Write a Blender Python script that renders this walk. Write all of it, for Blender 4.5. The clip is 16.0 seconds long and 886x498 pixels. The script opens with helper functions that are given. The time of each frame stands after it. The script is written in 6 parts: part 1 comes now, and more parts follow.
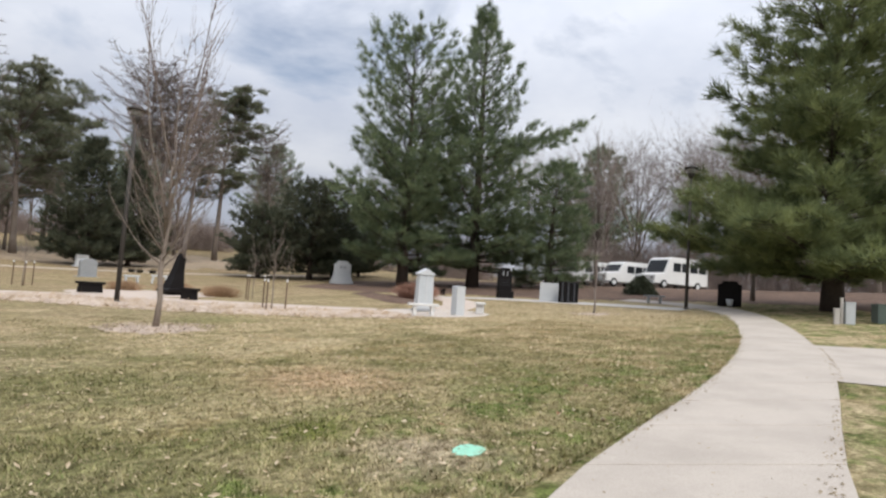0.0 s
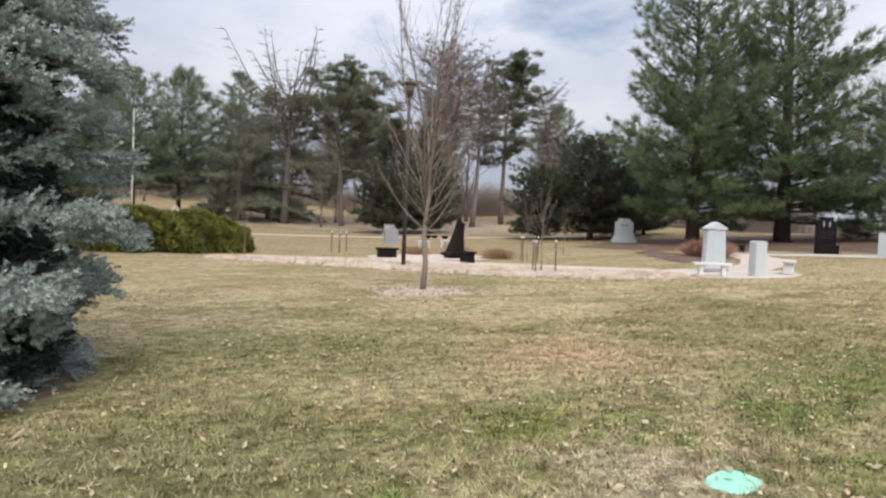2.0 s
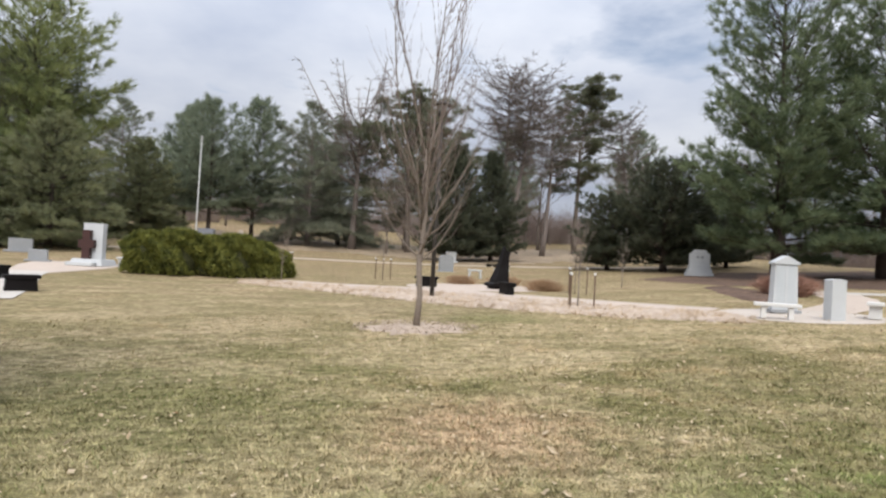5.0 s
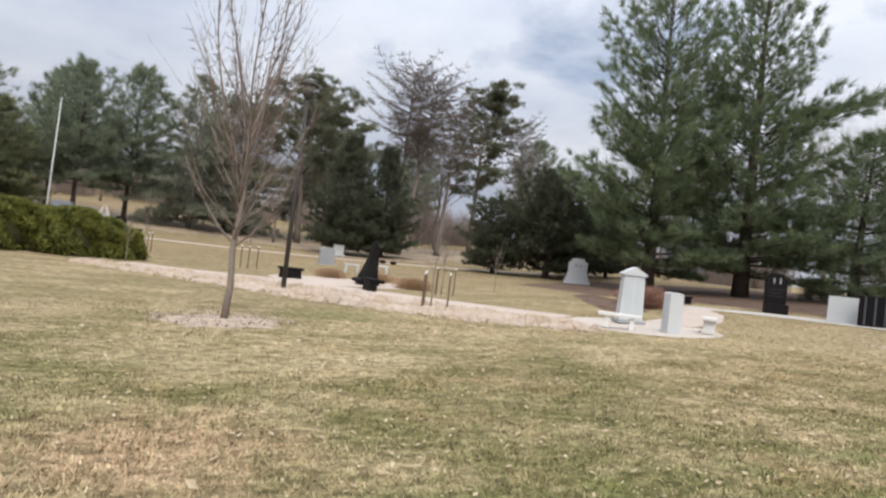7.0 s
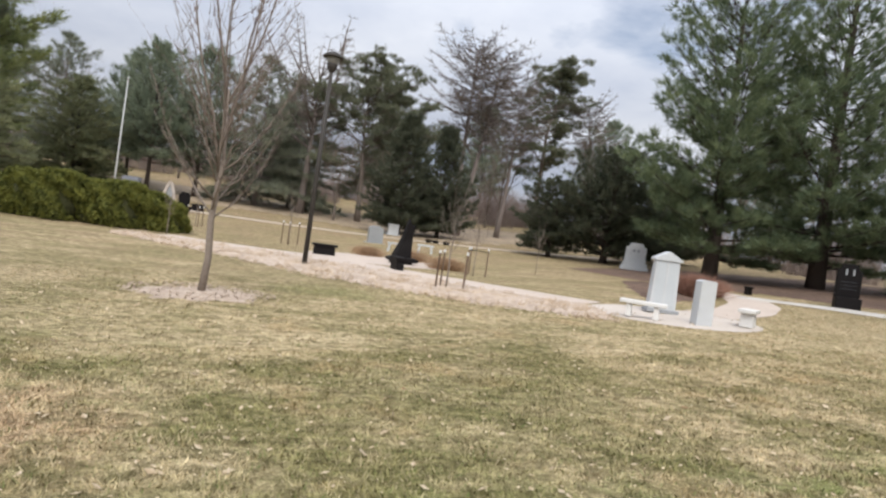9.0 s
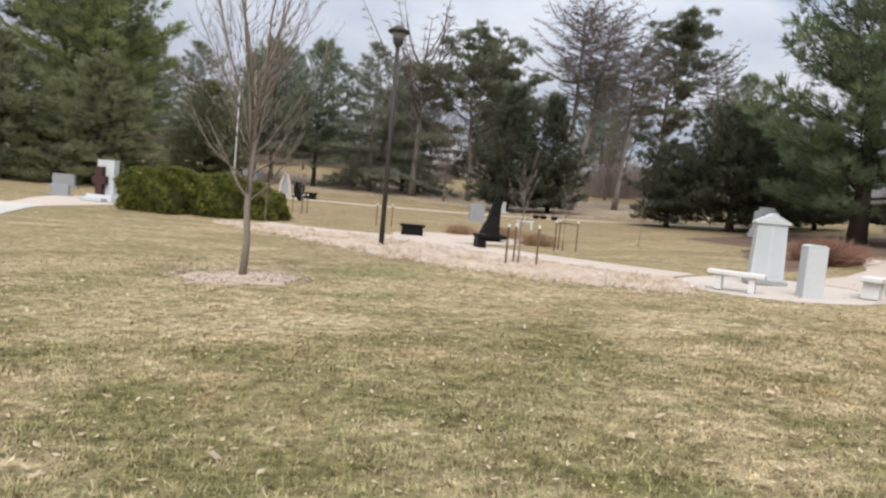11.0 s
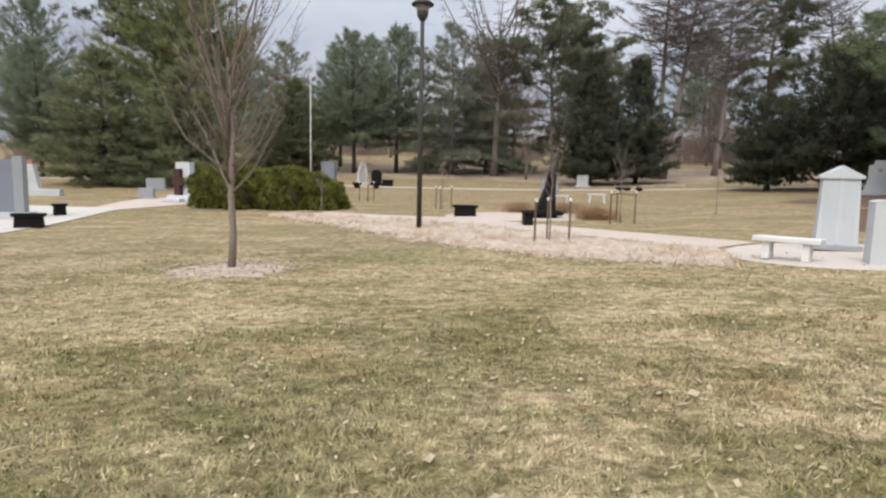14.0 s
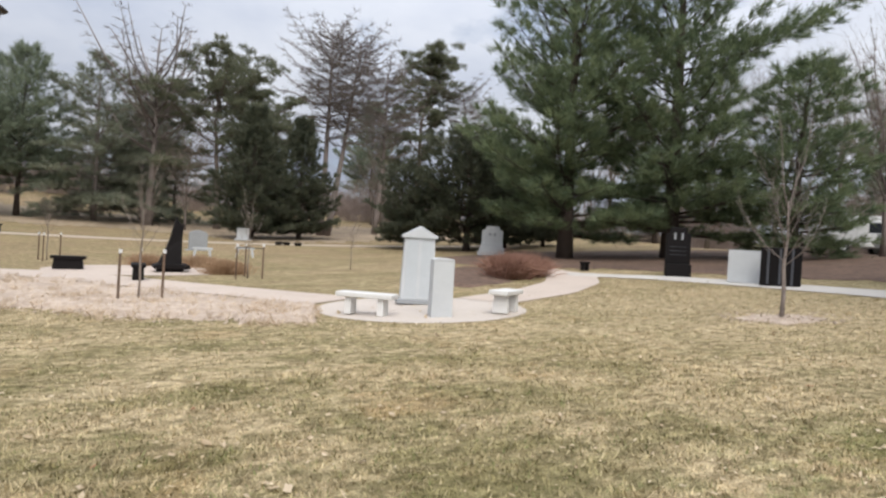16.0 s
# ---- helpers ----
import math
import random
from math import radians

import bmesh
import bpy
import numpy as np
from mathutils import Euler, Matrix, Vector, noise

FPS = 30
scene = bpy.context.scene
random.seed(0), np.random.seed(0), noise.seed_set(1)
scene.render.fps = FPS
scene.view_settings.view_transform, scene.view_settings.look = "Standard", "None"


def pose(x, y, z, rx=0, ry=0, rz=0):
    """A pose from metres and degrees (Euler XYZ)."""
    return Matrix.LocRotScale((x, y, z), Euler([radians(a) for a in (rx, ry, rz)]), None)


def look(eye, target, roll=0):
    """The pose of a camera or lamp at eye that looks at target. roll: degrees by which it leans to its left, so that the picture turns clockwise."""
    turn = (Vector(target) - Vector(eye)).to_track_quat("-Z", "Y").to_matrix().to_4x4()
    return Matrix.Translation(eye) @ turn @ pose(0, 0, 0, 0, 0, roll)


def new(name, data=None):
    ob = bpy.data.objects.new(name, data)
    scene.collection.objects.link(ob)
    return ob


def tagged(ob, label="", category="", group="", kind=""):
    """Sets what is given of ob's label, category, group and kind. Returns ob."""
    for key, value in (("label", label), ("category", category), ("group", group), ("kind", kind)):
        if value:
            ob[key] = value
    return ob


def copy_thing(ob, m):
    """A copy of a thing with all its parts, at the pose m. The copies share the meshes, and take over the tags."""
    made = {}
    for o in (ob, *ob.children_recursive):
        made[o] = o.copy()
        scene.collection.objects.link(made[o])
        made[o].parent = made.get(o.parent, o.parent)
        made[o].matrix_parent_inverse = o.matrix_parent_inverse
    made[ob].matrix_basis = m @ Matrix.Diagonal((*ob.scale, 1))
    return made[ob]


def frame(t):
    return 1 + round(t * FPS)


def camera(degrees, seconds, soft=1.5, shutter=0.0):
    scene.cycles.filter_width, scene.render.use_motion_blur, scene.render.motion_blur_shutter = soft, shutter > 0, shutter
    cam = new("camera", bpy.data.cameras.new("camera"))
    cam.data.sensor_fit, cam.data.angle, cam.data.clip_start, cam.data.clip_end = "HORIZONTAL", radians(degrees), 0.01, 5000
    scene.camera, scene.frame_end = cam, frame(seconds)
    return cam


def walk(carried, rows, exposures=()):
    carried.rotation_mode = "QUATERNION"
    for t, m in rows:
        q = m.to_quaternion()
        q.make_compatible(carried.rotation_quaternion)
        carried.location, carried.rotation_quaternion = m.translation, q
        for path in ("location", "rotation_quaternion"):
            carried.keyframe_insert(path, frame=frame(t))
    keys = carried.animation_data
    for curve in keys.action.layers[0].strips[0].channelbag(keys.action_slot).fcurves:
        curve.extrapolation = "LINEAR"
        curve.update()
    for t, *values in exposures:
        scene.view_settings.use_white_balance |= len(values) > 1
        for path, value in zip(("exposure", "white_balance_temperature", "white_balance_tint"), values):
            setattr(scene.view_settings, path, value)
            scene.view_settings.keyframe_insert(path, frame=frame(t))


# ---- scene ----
cam = camera(72.8, 16.0, soft=2.4)

PATH = [
    (0, (-2.457, -4.745, 0.876), (-1.011, -3.371, 1.018), 4.0),
    (0.5, (-2.176, -4.565, 0.898), (-0.923, -3.015, 1.06), 4.8),
    (1, (-1.907, -4.474, 0.933), (-1.001, -2.692, 0.952), 5.1),
    (1.5, (-1.599, -4.242, 0.934), (-0.651, -2.481, 0.968), 1.0),
    (2, (-1.305, -4.087, 0.891), (-0.628, -2.205, 0.85), 2.2),
    (2.5, (-1.042, -3.955, 0.899), (-0.583, -2.012, 0.772), 1.9),
    (3, (-0.751, -3.797, 0.959), (-0.273, -1.855, 0.941), 1.3),
    (3.2, (-0.599, -3.742, 0.948), (-0.128, -1.798, 0.96), 3.0),
    (5.5, (1.257, -3.104, 1.06), (1.661, -1.146, 1.097), 3.2),
    (6, (1.695, -3.061, 1.075), (2.188, -1.127, 0.956), 4.1),
    (6.5, (2.068, -2.771, 1.05), (2.624, -0.853, 1.158), 5.0),
    (7, (2.532, -2.701, 1.09), (3.235, -0.829, 1.146), 6.9),
    (7.5, (2.876, -2.668, 1.098), (3.449, -0.752, 1.088), 6.3),
    (8, (3.401, -2.563, 1.145), (4.028, -0.665, 1.215), 6.0),
    (8.5, (3.876, -2.577, 1.151), (4.539, -0.692, 1.08), 7.6),
    (9, (4.254, -2.451, 1.205), (4.733, -0.509, 1.17), 8.3),
    (9.5, (4.634, -2.355, 1.206), (4.949, -0.384, 1.078), 10.6),
    (12, (6.613, -1.695, 1.312), (6.554, 0.298, 1.15), 3.2),
    (12.5, (6.883, -1.62, 1.28), (6.704, 0.356, 1.024), 6.3),
    (13, (7.122, -1.363, 1.317), (6.964, 0.629, 1.231), 2.7),
    (13.5, (7.425, -1.198, 1.306), (7.189, 0.783, 1.162), 0.4),
    (14, (7.808, -1.041, 1.307), (7.537, 0.926, 1.073), 1.3),
    (14.5, (8.187, -0.778, 1.344), (8.243, 1.22, 1.393), -0.3),
    (15, (8.572, -0.677, 1.335), (8.717, 1.317, 1.313), 2.6),
    (15.2, (8.799, -0.594, 1.333), (8.98, 1.396, 1.253), 0.9),
    (15.5, (9.096, -0.485, 1.374), (9.464, 1.481, 1.356), 2.5),
    (16, (9.623, -0.398, 1.333), (10.351, 1.465, 1.323), 3.4),
]
# the phone brightens a little as the spruce fills the view
EXPOSURES = ((0, -0.05), (1.5, 0.0), (2.4, 0.12), (3.2, 0.10), (5.5, 0.03), (9.5, 0.05), (13, 0.05), (14.5, 0.0), (16, 0.0))
walk(cam, [(t, look(eye, target, roll)) for t, eye, target, roll in PATH], EXPOSURES)

# ---------- light ----------
SUN_EL, SUN_AZ = 50.0, 195.0
world = bpy.data.worlds.new("cloudy_sky")
scene.world = world
world.use_nodes = True
wt = world.node_tree
wt.nodes.clear()


def wnode(kind, **vals):
    n = wt.nodes.new(kind)
    for k, v in vals.items():
        n.inputs[k].default_value = v
    return n


w_out = wt.nodes.new("ShaderNodeOutputWorld")
w_sky = wt.nodes.new("ShaderNodeTexSky")
w_sky.sky_type, w_sky.sun_disc = "NISHITA", False
w_sky.sun_elevation, w_sky.sun_rotation = radians(SUN_EL), radians(SUN_AZ)
w_sky.air_density, w_sky.dust_density = 1.0, 1.5
w_sb = wnode("ShaderNodeBackground", Strength=0.12)
wt.links.new(w_sky.outputs[0], w_sb.inputs["Color"])
# clouds: noise on the sky dome seen as a flat layer
w_tc = wt.nodes.new("ShaderNodeTexCoord")
w_sep = wt.nodes.new("ShaderNodeSeparateXYZ")
wt.links.new(w_tc.outputs["Generated"], w_sep.inputs[0])
w_up = wt.nodes.new("ShaderNodeMath"); w_up.operation = "MAXIMUM"; w_up.inputs[1].default_value = 0.0
wt.links.new(w_sep.outputs["Z"], w_up.inputs[0])
w_add = wt.nodes.new("ShaderNodeMath"); w_add.operation = "ADD"; w_add.inputs[1].default_value = 0.22
wt.links.new(w_up.outputs[0], w_add.inputs[0])
w_dx = wt.nodes.new("ShaderNodeMath"); w_dx.operation = "DIVIDE"
w_dy = wt.nodes.new("ShaderNodeMath"); w_dy.operation = "DIVIDE"
wt.links.new(w_sep.outputs["X"], w_dx.inputs[0]); wt.links.new(w_add.outputs[0], w_dx.inputs[1])
wt.links.new(w_sep.outputs["Y"], w_dy.inputs[0]); wt.links.new(w_add.outputs[0], w_dy.inputs[1])
w_cmb = wt.nodes.new("ShaderNodeCombineXYZ")
wt.links.new(w_dx.outputs[0], w_cmb.inputs[0]); wt.links.new(w_dy.outputs[0], w_cmb.inputs[1])
w_n1 = wnode("ShaderNodeTexNoise", Scale=1.15, Detail=7.0, Roughness=0.55, Distortion=0.35)
w_n2 = wnode("ShaderNodeTexNoise", Scale=0.9, Detail=6.0, Roughness=0.55)
w_map = wt.nodes.new("ShaderNodeMapping"); w_map.inputs["Location"].default_value = (7.3, 2.1, 4.0)
wt.links.new(w_cmb.outputs[0], w_n1.inputs["Vector"])
wt.links.new(w_cmb.outputs[0], w_map.inputs["Vector"]); wt.links.new(w_map.outputs[0], w_n2.inputs["Vector"])
w_cov = wt.nodes.new("ShaderNodeValToRGB")
w_cov.color_ramp.elements[0].position, w_cov.color_ramp.elements[0].color = 0.31, (0.30, 0.30, 0.30, 1)
w_cov.color_ramp.elements[1].position, w_cov.color_ramp.elements[1].color = 0.42, (1, 1, 1, 1)
wt.links.new(w_n1.outputs[0], w_cov.inputs[0])
w_tone = wt.nodes.new("ShaderNodeValToRGB")
w_tone.color_ramp.elements[0].position, w_tone.color_ramp.elements[0].color = 0.33, (0.46, 0.515, 0.64, 1)
w_tone.color_ramp.elements[1].position, w_tone.color_ramp.elements[1].color = 0.62, (0.755, 0.785, 0.855, 1)
wt.links.new(w_n2.outputs[0], w_tone.inputs[0])
w_cb = wnode("ShaderNodeBackground", Strength=0.95)
# a clouded sky is brighter overhead than near the horizon
w_grad = wt.nodes.new("ShaderNodeMath"); w_grad.operation = "MULTIPLY_ADD"
w_grad.inputs[1].default_value, w_grad.inputs[2].default_value = 1.65, 0.62
wt.links.new(w_up.outputs[0], w_grad.inputs[0]); wt.links.new(w_grad.outputs[0], w_cb.inputs["Strength"])
wt.links.new(w_tone.outputs[0], w_cb.inputs["Color"])
w_mix = wt.nodes.new("ShaderNodeMixShader")
wt.links.new(w_cov.outputs[0], w_mix.inputs[0])
wt.links.new(w_sb.outputs[0], w_mix.inputs[1]); wt.links.new(w_cb.outputs[0], w_mix.inputs[2])
wt.links.new(w_mix.outputs[0], w_out.inputs[0])

sun_data = bpy.data.lights.new("sun", "SUN")
sun_data.energy, sun_data.angle, sun_data.color = 3.3, radians(42), (1.0, 0.96, 0.9)
sun = new("sun", sun_data)
az = radians(SUN_AZ)
sun_dir = Vector((math.sin(az) * math.cos(radians(SUN_EL)), math.cos(az) * math.cos(radians(SUN_EL)), math.sin(radians(SUN_EL))))
sun.matrix_world = look(sun_dir * 100, (0, 0, 0))

# ---------- materials ----------
class Nodes:
    """A node material under construction."""

    def __init__(self, name, rough=0.8, metal=0.0, spec=0.3):
        self.mat = bpy.data.materials.new(name)
        self.mat.use_nodes = True
        self.t = self.mat.node_tree
        self.bsdf = self.t.nodes["Principled BSDF"]
        self.bsdf.inputs["Roughness"].default_value = rough
        self.bsdf.inputs["Metallic"].default_value = metal
        self.bsdf.inputs["Specular IOR Level"].default_value = spec
        self.pos = self.add("ShaderNodeNewGeometry")

    def add(self, kind, **vals):
        n = self.t.nodes.new(kind)
        for k, v in vals.items():
            n.inputs[k].default_value = v
        return n

    def link(self, a, b):
        self.t.links.new(a, b)

    def noise(self, scale, detail=4.0, rough=0.6, local=False, stretch=None):
        n = self.add("ShaderNodeTexNoise", Scale=scale, Detail=detail, Roughness=rough)
        src = self.pos.outputs["Position"]
        if local:
            src = self.add("ShaderNodeTexCoord").outputs["Object"]
        if stretch:
            m = self.add("ShaderNodeMapping", Scale=stretch)
            self.link(src, m.inputs["Vector"])
            src = m.outputs[0]
        self.link(src, n.inputs["Vector"])
        return n.outputs[0]

    def ramp(self, fac, *stops):
        r = self.add("ShaderNodeValToRGB")
        e = r.color_ramp.elements
        while len(e) < len(stops):
            e.new(0.5)
        for i, (p, c) in enumerate(stops):
            e[i].position, e[i].color = p, (*c, 1) if len(c) == 3 else c
        self.link(fac, r.inputs[0])
        return r.outputs[0]

    def mix(self, fac, a, b, how="MIX"):
        m = self.t.nodes.new("ShaderNodeMix")
        m.data_type, m.blend_type = "RGBA", how
        for sock, v in ((0, fac), (6, a), (7, b)):
            if isinstance(v, (int, float)):
                m.inputs[sock].default_value = v
            elif isinstance(v, tuple):
                m.inputs[sock].default_value = (*v, 1)
            else:
                self.link(v, m.inputs[sock])
        return m.outputs[2]

    def bump(self, height, strength, dist=0.02):
        b = self.add("ShaderNodeBump", Strength=strength, Distance=dist)
        self.link(height, b.inputs["Height"])
        self.link(b.outputs[0], self.bsdf.inputs["Normal"])

    def done(self, colour):
        if isinstance(colour, tuple):
            self.bsdf.inputs["Base Color"].default_value = (*colour, 1)
        else:
            self.link(colour, self.bsdf.inputs["Base Color"])
        return self.mat


def speckled(name, a, b, scale=60, rough=0.6, big=1.5, bump=0.15, metal=0.0, spec=0.3, stain=0.25):
    """Stone, concrete, bark and paint: fine grain over broad stains."""
    n = Nodes(name, rough, metal, spec)
    fine = n.noise(scale, 5, 0.7)
    broad = n.noise(big, 4, 0.6)
    c = n.mix(n.ramp(fine, (0.35, (0, 0, 0)), (0.65, (1, 1, 1))), a, b)
    dark = tuple(v * 0.72 for v in a)
    c = n.mix(n.ramp(broad, (0.42, (0, 0, 0)), (0.7, (stain, stain, stain))), c, dark)
    n.bump(fine, bump, 0.01)
    return n.done(c)


def lawn_colour(n):
    """Dormant turf: straw with green and brown patches, the same over ground and blades."""
    big = n.noise(0.30, 5, 0.62)
    mid = n.noise(1.0, 6, 0.66, stretch=(0.75, 1.25, 1.0))
    clump = n.noise(5.0, 6, 0.74, stretch=(0.8, 1.2, 1.0))
    small = n.noise(16.0, 5, 0.75)
    tone = n.mix(0.6, n.ramp(clump, (0.36, (0, 0, 0)), (0.62, (1, 1, 1))), n.ramp(small, (0.36, (0, 0, 0)), (0.64, (1, 1, 1))))
    straw = n.mix(tone, (0.29, 0.218, 0.115), (0.74, 0.605, 0.388))
    green = n.mix(tone, (0.086, 0.080, 0.029), (0.350, 0.308, 0.142))
    f1 = n.ramp(big, (0.36, (0, 0, 0)), (0.64, (1, 1, 1)))
    f2 = n.ramp(mid, (0.34, (0, 0, 0)), (0.66, (1, 1, 1)))
    f = n.mix(0.62, f1, f2)
    where = n.add("ShaderNodeSeparateXYZ")
    n.link(n.pos.outputs["Position"], where.inputs[0])
    east = n.add("ShaderNodeMapRange")
    east.inputs["From Min"].default_value, east.inputs["From Max"].default_value = 9.0, 14.5
    east.inputs["To Min"].default_value, east.inputs["To Max"].default_value = 1.0, 0.62
    n.link(where.outputs["X"], east.inputs["Value"])
    amount = n.t.nodes.new("ShaderNodeMath"); amount.operation = "MULTIPLY"
    n.link(n.ramp(n.mix(0.34, f, clump), (0.38, (0, 0, 0)), (0.64, (1, 1, 1))), amount.inputs[0]); n.link(east.outputs[0], amount.inputs[1])
    c = n.mix(amount.outputs[0], straw, green)
    bare = n.noise(0.75, 5, 0.62, stretch=(1.0, 1.0, 2.0))
    c = n.mix(n.ramp(bare, (0.58, (0, 0, 0)), (0.68, (0.55, 0.55, 0.55))), c, (0.47, 0.325, 0.175))
    # greener close to the walk, straw further out
    sep = n.add("ShaderNodeSeparateXYZ")
    n.link(n.pos.outputs["Position"], sep.inputs[0])
    far = n.add("ShaderNodeMapRange")
    far.inputs["From Min"].default_value, far.inputs["From Max"].default_value = 3.5, 10.0
    n.link(sep.outputs["Y"], far.inputs["Value"])
    m = n.t.nodes.new("ShaderNodeMath"); m.operation = "MULTIPLY"; m.inputs[1].default_value = 0.34
    n.link(far.outputs[0], m.inputs[0])
    lush = n.add("ShaderNodeMapRange")
    lush.inputs["From Min"].default_value, lush.inputs["From Max"].default_value = 7.0, -1.0
    lush.inputs["To Max"].default_value = 0.46
    n.link(sep.outputs["X"], lush.inputs["Value"])
    near = n.add("ShaderNodeMapRange")
    near.inputs["From Min"].default_value, near.inputs["From Max"].default_value = 8.0, 2.0
    n.link(sep.outputs["Y"], near.inputs["Value"])
    both = n.t.nodes.new("ShaderNodeMath"); both.operation = "MULTIPLY"
    n.link(lush.outputs[0], both.inputs[0]); n.link(near.outputs[0], both.inputs[1])
    grown = n.mix(tone, (0.085, 0.094, 0.032), (0.385, 0.378, 0.170))
    dry = n.mix(n.ramp(n.noise(0.22, 5, 0.65), (0.40, (0, 0, 0)), (0.62, (1, 1, 1))), (0.50, 0.39, 0.22), (0.44, 0.30, 0.205))
    dry = n.mix(tone, n.mix(0.45, dry, (0.12, 0.085, 0.05)), dry)
    shade_far = n.add("ShaderNodeMapRange")
    shade_far.inputs["From Min"].default_value, shade_far.inputs["From Max"].default_value = 18.0, 40.0
    shade_far.inputs["To Max"].default_value = 0.7
    n.link(sep.outputs["Y"], shade_far.inputs["Value"])
    straw = n.mix(shade_far.outputs[0], straw, dry)
    # fresher grass in a band beside the walk
    edge = n.t.nodes.new("ShaderNodeMath"); edge.operation = "MULTIPLY_ADD"
    edge.inputs[1].default_value = -0.2
    n.link(sep.outputs["X"], edge.inputs[0]); n.link(sep.outputs["Y"], edge.inputs[2])
    band = n.add("ShaderNodeMapRange")
    band.inputs["From Min"].default_value, band.inputs["From Max"].default_value = 0.25, -1.2
    n.link(edge.outputs[0], band.inputs["Value"])
    tufty = n.ramp(n.noise(1.6, 5, 0.7), (0.48, (0, 0, 0)), (0.60, (1, 1, 1)))
    wet = n.t.nodes.new("ShaderNodeMath"); wet.operation = "MULTIPLY"
    n.link(band.outputs[0], wet.inputs[0]); n.link(tufty, wet.inputs[1])
    fresh = n.mix(tone, (0.055, 0.085, 0.018), (0.27, 0.32, 0.10))
    out = n.mix(shade_far.outputs[0], n.mix(both.outputs[0], n.mix(m.outputs[0], c, straw), grown), dry)
    out = n.mix(wet.outputs[0], out, fresh)
    # the far lawn is mottled with olive and brown
    mottle = n.ramp(n.noise(0.42, 6, 0.72, stretch=(0.5, 1.5, 1.0)), (0.44, (0, 0, 0)), (0.60, (0.7, 0.7, 0.7)))
    thin = n.ramp(n.noise(1.5, 6, 0.78, stretch=(0.5, 1.5, 1.0)), (0.44, (0, 0, 0)), (0.64, (0.75, 0.75, 0.75)))
    beyond = n.add("ShaderNodeMapRange")
    beyond.inputs["From Min"].default_value, beyond.inputs["From Max"].default_value = 8.0, 16.0
    n.link(sep.outputs["Y"], beyond.inputs["Value"])
    for mask, tint in ((mottle, (0.25, 0.225, 0.105)), (thin, (0.30, 0.205, 0.135))):
        amount = n.t.nodes.new("ShaderNodeMath"); amount.operation = "MULTIPLY"
        n.link(mask, amount.inputs[0]); n.link(beyond.outputs[0], amount.inputs[1])
        out = n.mix(amount.outputs[0], out, tint)
    # a rusty worn patch, bleached thatch by the valve cover, lush clumps, dry straw by the standing stones; the dark
    # olive spot by the spruce (-1.9, -0.7) also has shade painted in
    rag = n.noise(2.6, 5, 0.75)
    for px, py, r, strength, dark, light in ((2.25, 1.65, 1.25, 0.85, (0.22, 0.14, 0.075), (0.76, 0.55, 0.36)), (0.95, -1.5, 0.7, 0.85, (0.20, 0.155, 0.10), (0.70, 0.58, 0.42)),
                                             (0.70, -0.45, 0.5, 0.9, (0.045, 0.07, 0.012), (0.25, 0.27, 0.06)), (5.2, 10.6, 1.5, 0.5, (0.07, 0.085, 0.026), (0.36, 0.37, 0.15)),
                                             (-0.6, 2.9, 2.0, 0.7, (0.06, 0.07, 0.024), (0.32, 0.31, 0.135)), (6.4, 2.6, 2.0, 0.55, (0.075, 0.078, 0.028), (0.34, 0.315, 0.14)),
                                             (20.5, 7.5, 4.5, 0.8, (0.22, 0.165, 0.09), (0.79, 0.64, 0.42)), (-1.9, -0.7, 1.5, 0.7, (0.05, 0.06, 0.022), (0.30, 0.285, 0.135)), (4.9, 5.3, 0.7, 0.75, (0.36, 0.28, 0.155), (0.78, 0.65, 0.42))):
        off = n.t.nodes.new("ShaderNodeVectorMath"); off.operation = "DISTANCE"
        off.inputs[1].default_value = (px, py, -0.37 if py < 5 else -0.3)
        n.link(n.pos.outputs["Position"], off.inputs[0])
        wob = n.t.nodes.new("ShaderNodeMath"); wob.operation = "MULTIPLY_ADD"
        wob.inputs[1].default_value = 2.4 * r
        n.link(rag, wob.inputs[0]); n.link(off.outputs["Value"], wob.inputs[2])
        spot = n.add("ShaderNodeMapRange")
        spot.inputs["From Min"].default_value, spot.inputs["From Max"].default_value = 2.3 * r, 1.5 * r
        spot.inputs["To Max"].default_value = strength
        n.link(wob.outputs[0], spot.inputs["Value"])
        out = n.mix(spot.outputs[0], out, n.mix(tone, dark, light))
    tufted = n.ramp(n.noise(7.5, 4, 0.62, stretch=(0.8, 1.15, 1.0)), (0.36, (0.52, 0.52, 0.48)), (0.60, (1.16, 1.16, 1.16)))
    return n.mix(1.0, out, tufted, "MULTIPLY"), small


def turf_material():
    n = Nodes("dormant_turf", 0.95, 0, 0.1)
    c, small = lawn_colour(n)
    fine = n.noise(45, 5, 0.75)
    c = n.mix(n.ramp(fine, (0.36, (0, 0, 0)), (0.62, (1, 1, 1))), n.mix(0.6, c, (0.065, 0.05, 0.026)), c)
    n.bump(fine, 0.7, 0.03)
    return n.done(c)


def blade_material():
    n = Nodes("grass_blades", 0.9, 0, 0.1)
    c, small = lawn_colour(n)
    r = n.pos.outputs["Random Per Island"]
    c = n.mix(n.ramp(r, (0.62, (0, 0, 0)), (0.66, (0.4, 0.4, 0.4))), c, (0.66, 0.55, 0.355))
    c = n.mix(n.ramp(r, (0.78, (0, 0, 0)), (0.80, (0.5, 0.5, 0.5))), c, (0.075, 0.062, 0.030))
    c = n.mix(n.ramp(r, (0.93, (0, 0, 0)), (0.94, (0.7, 0.7, 0.7))), c, (0.10, 0.15, 0.035))
    return n.done(c)


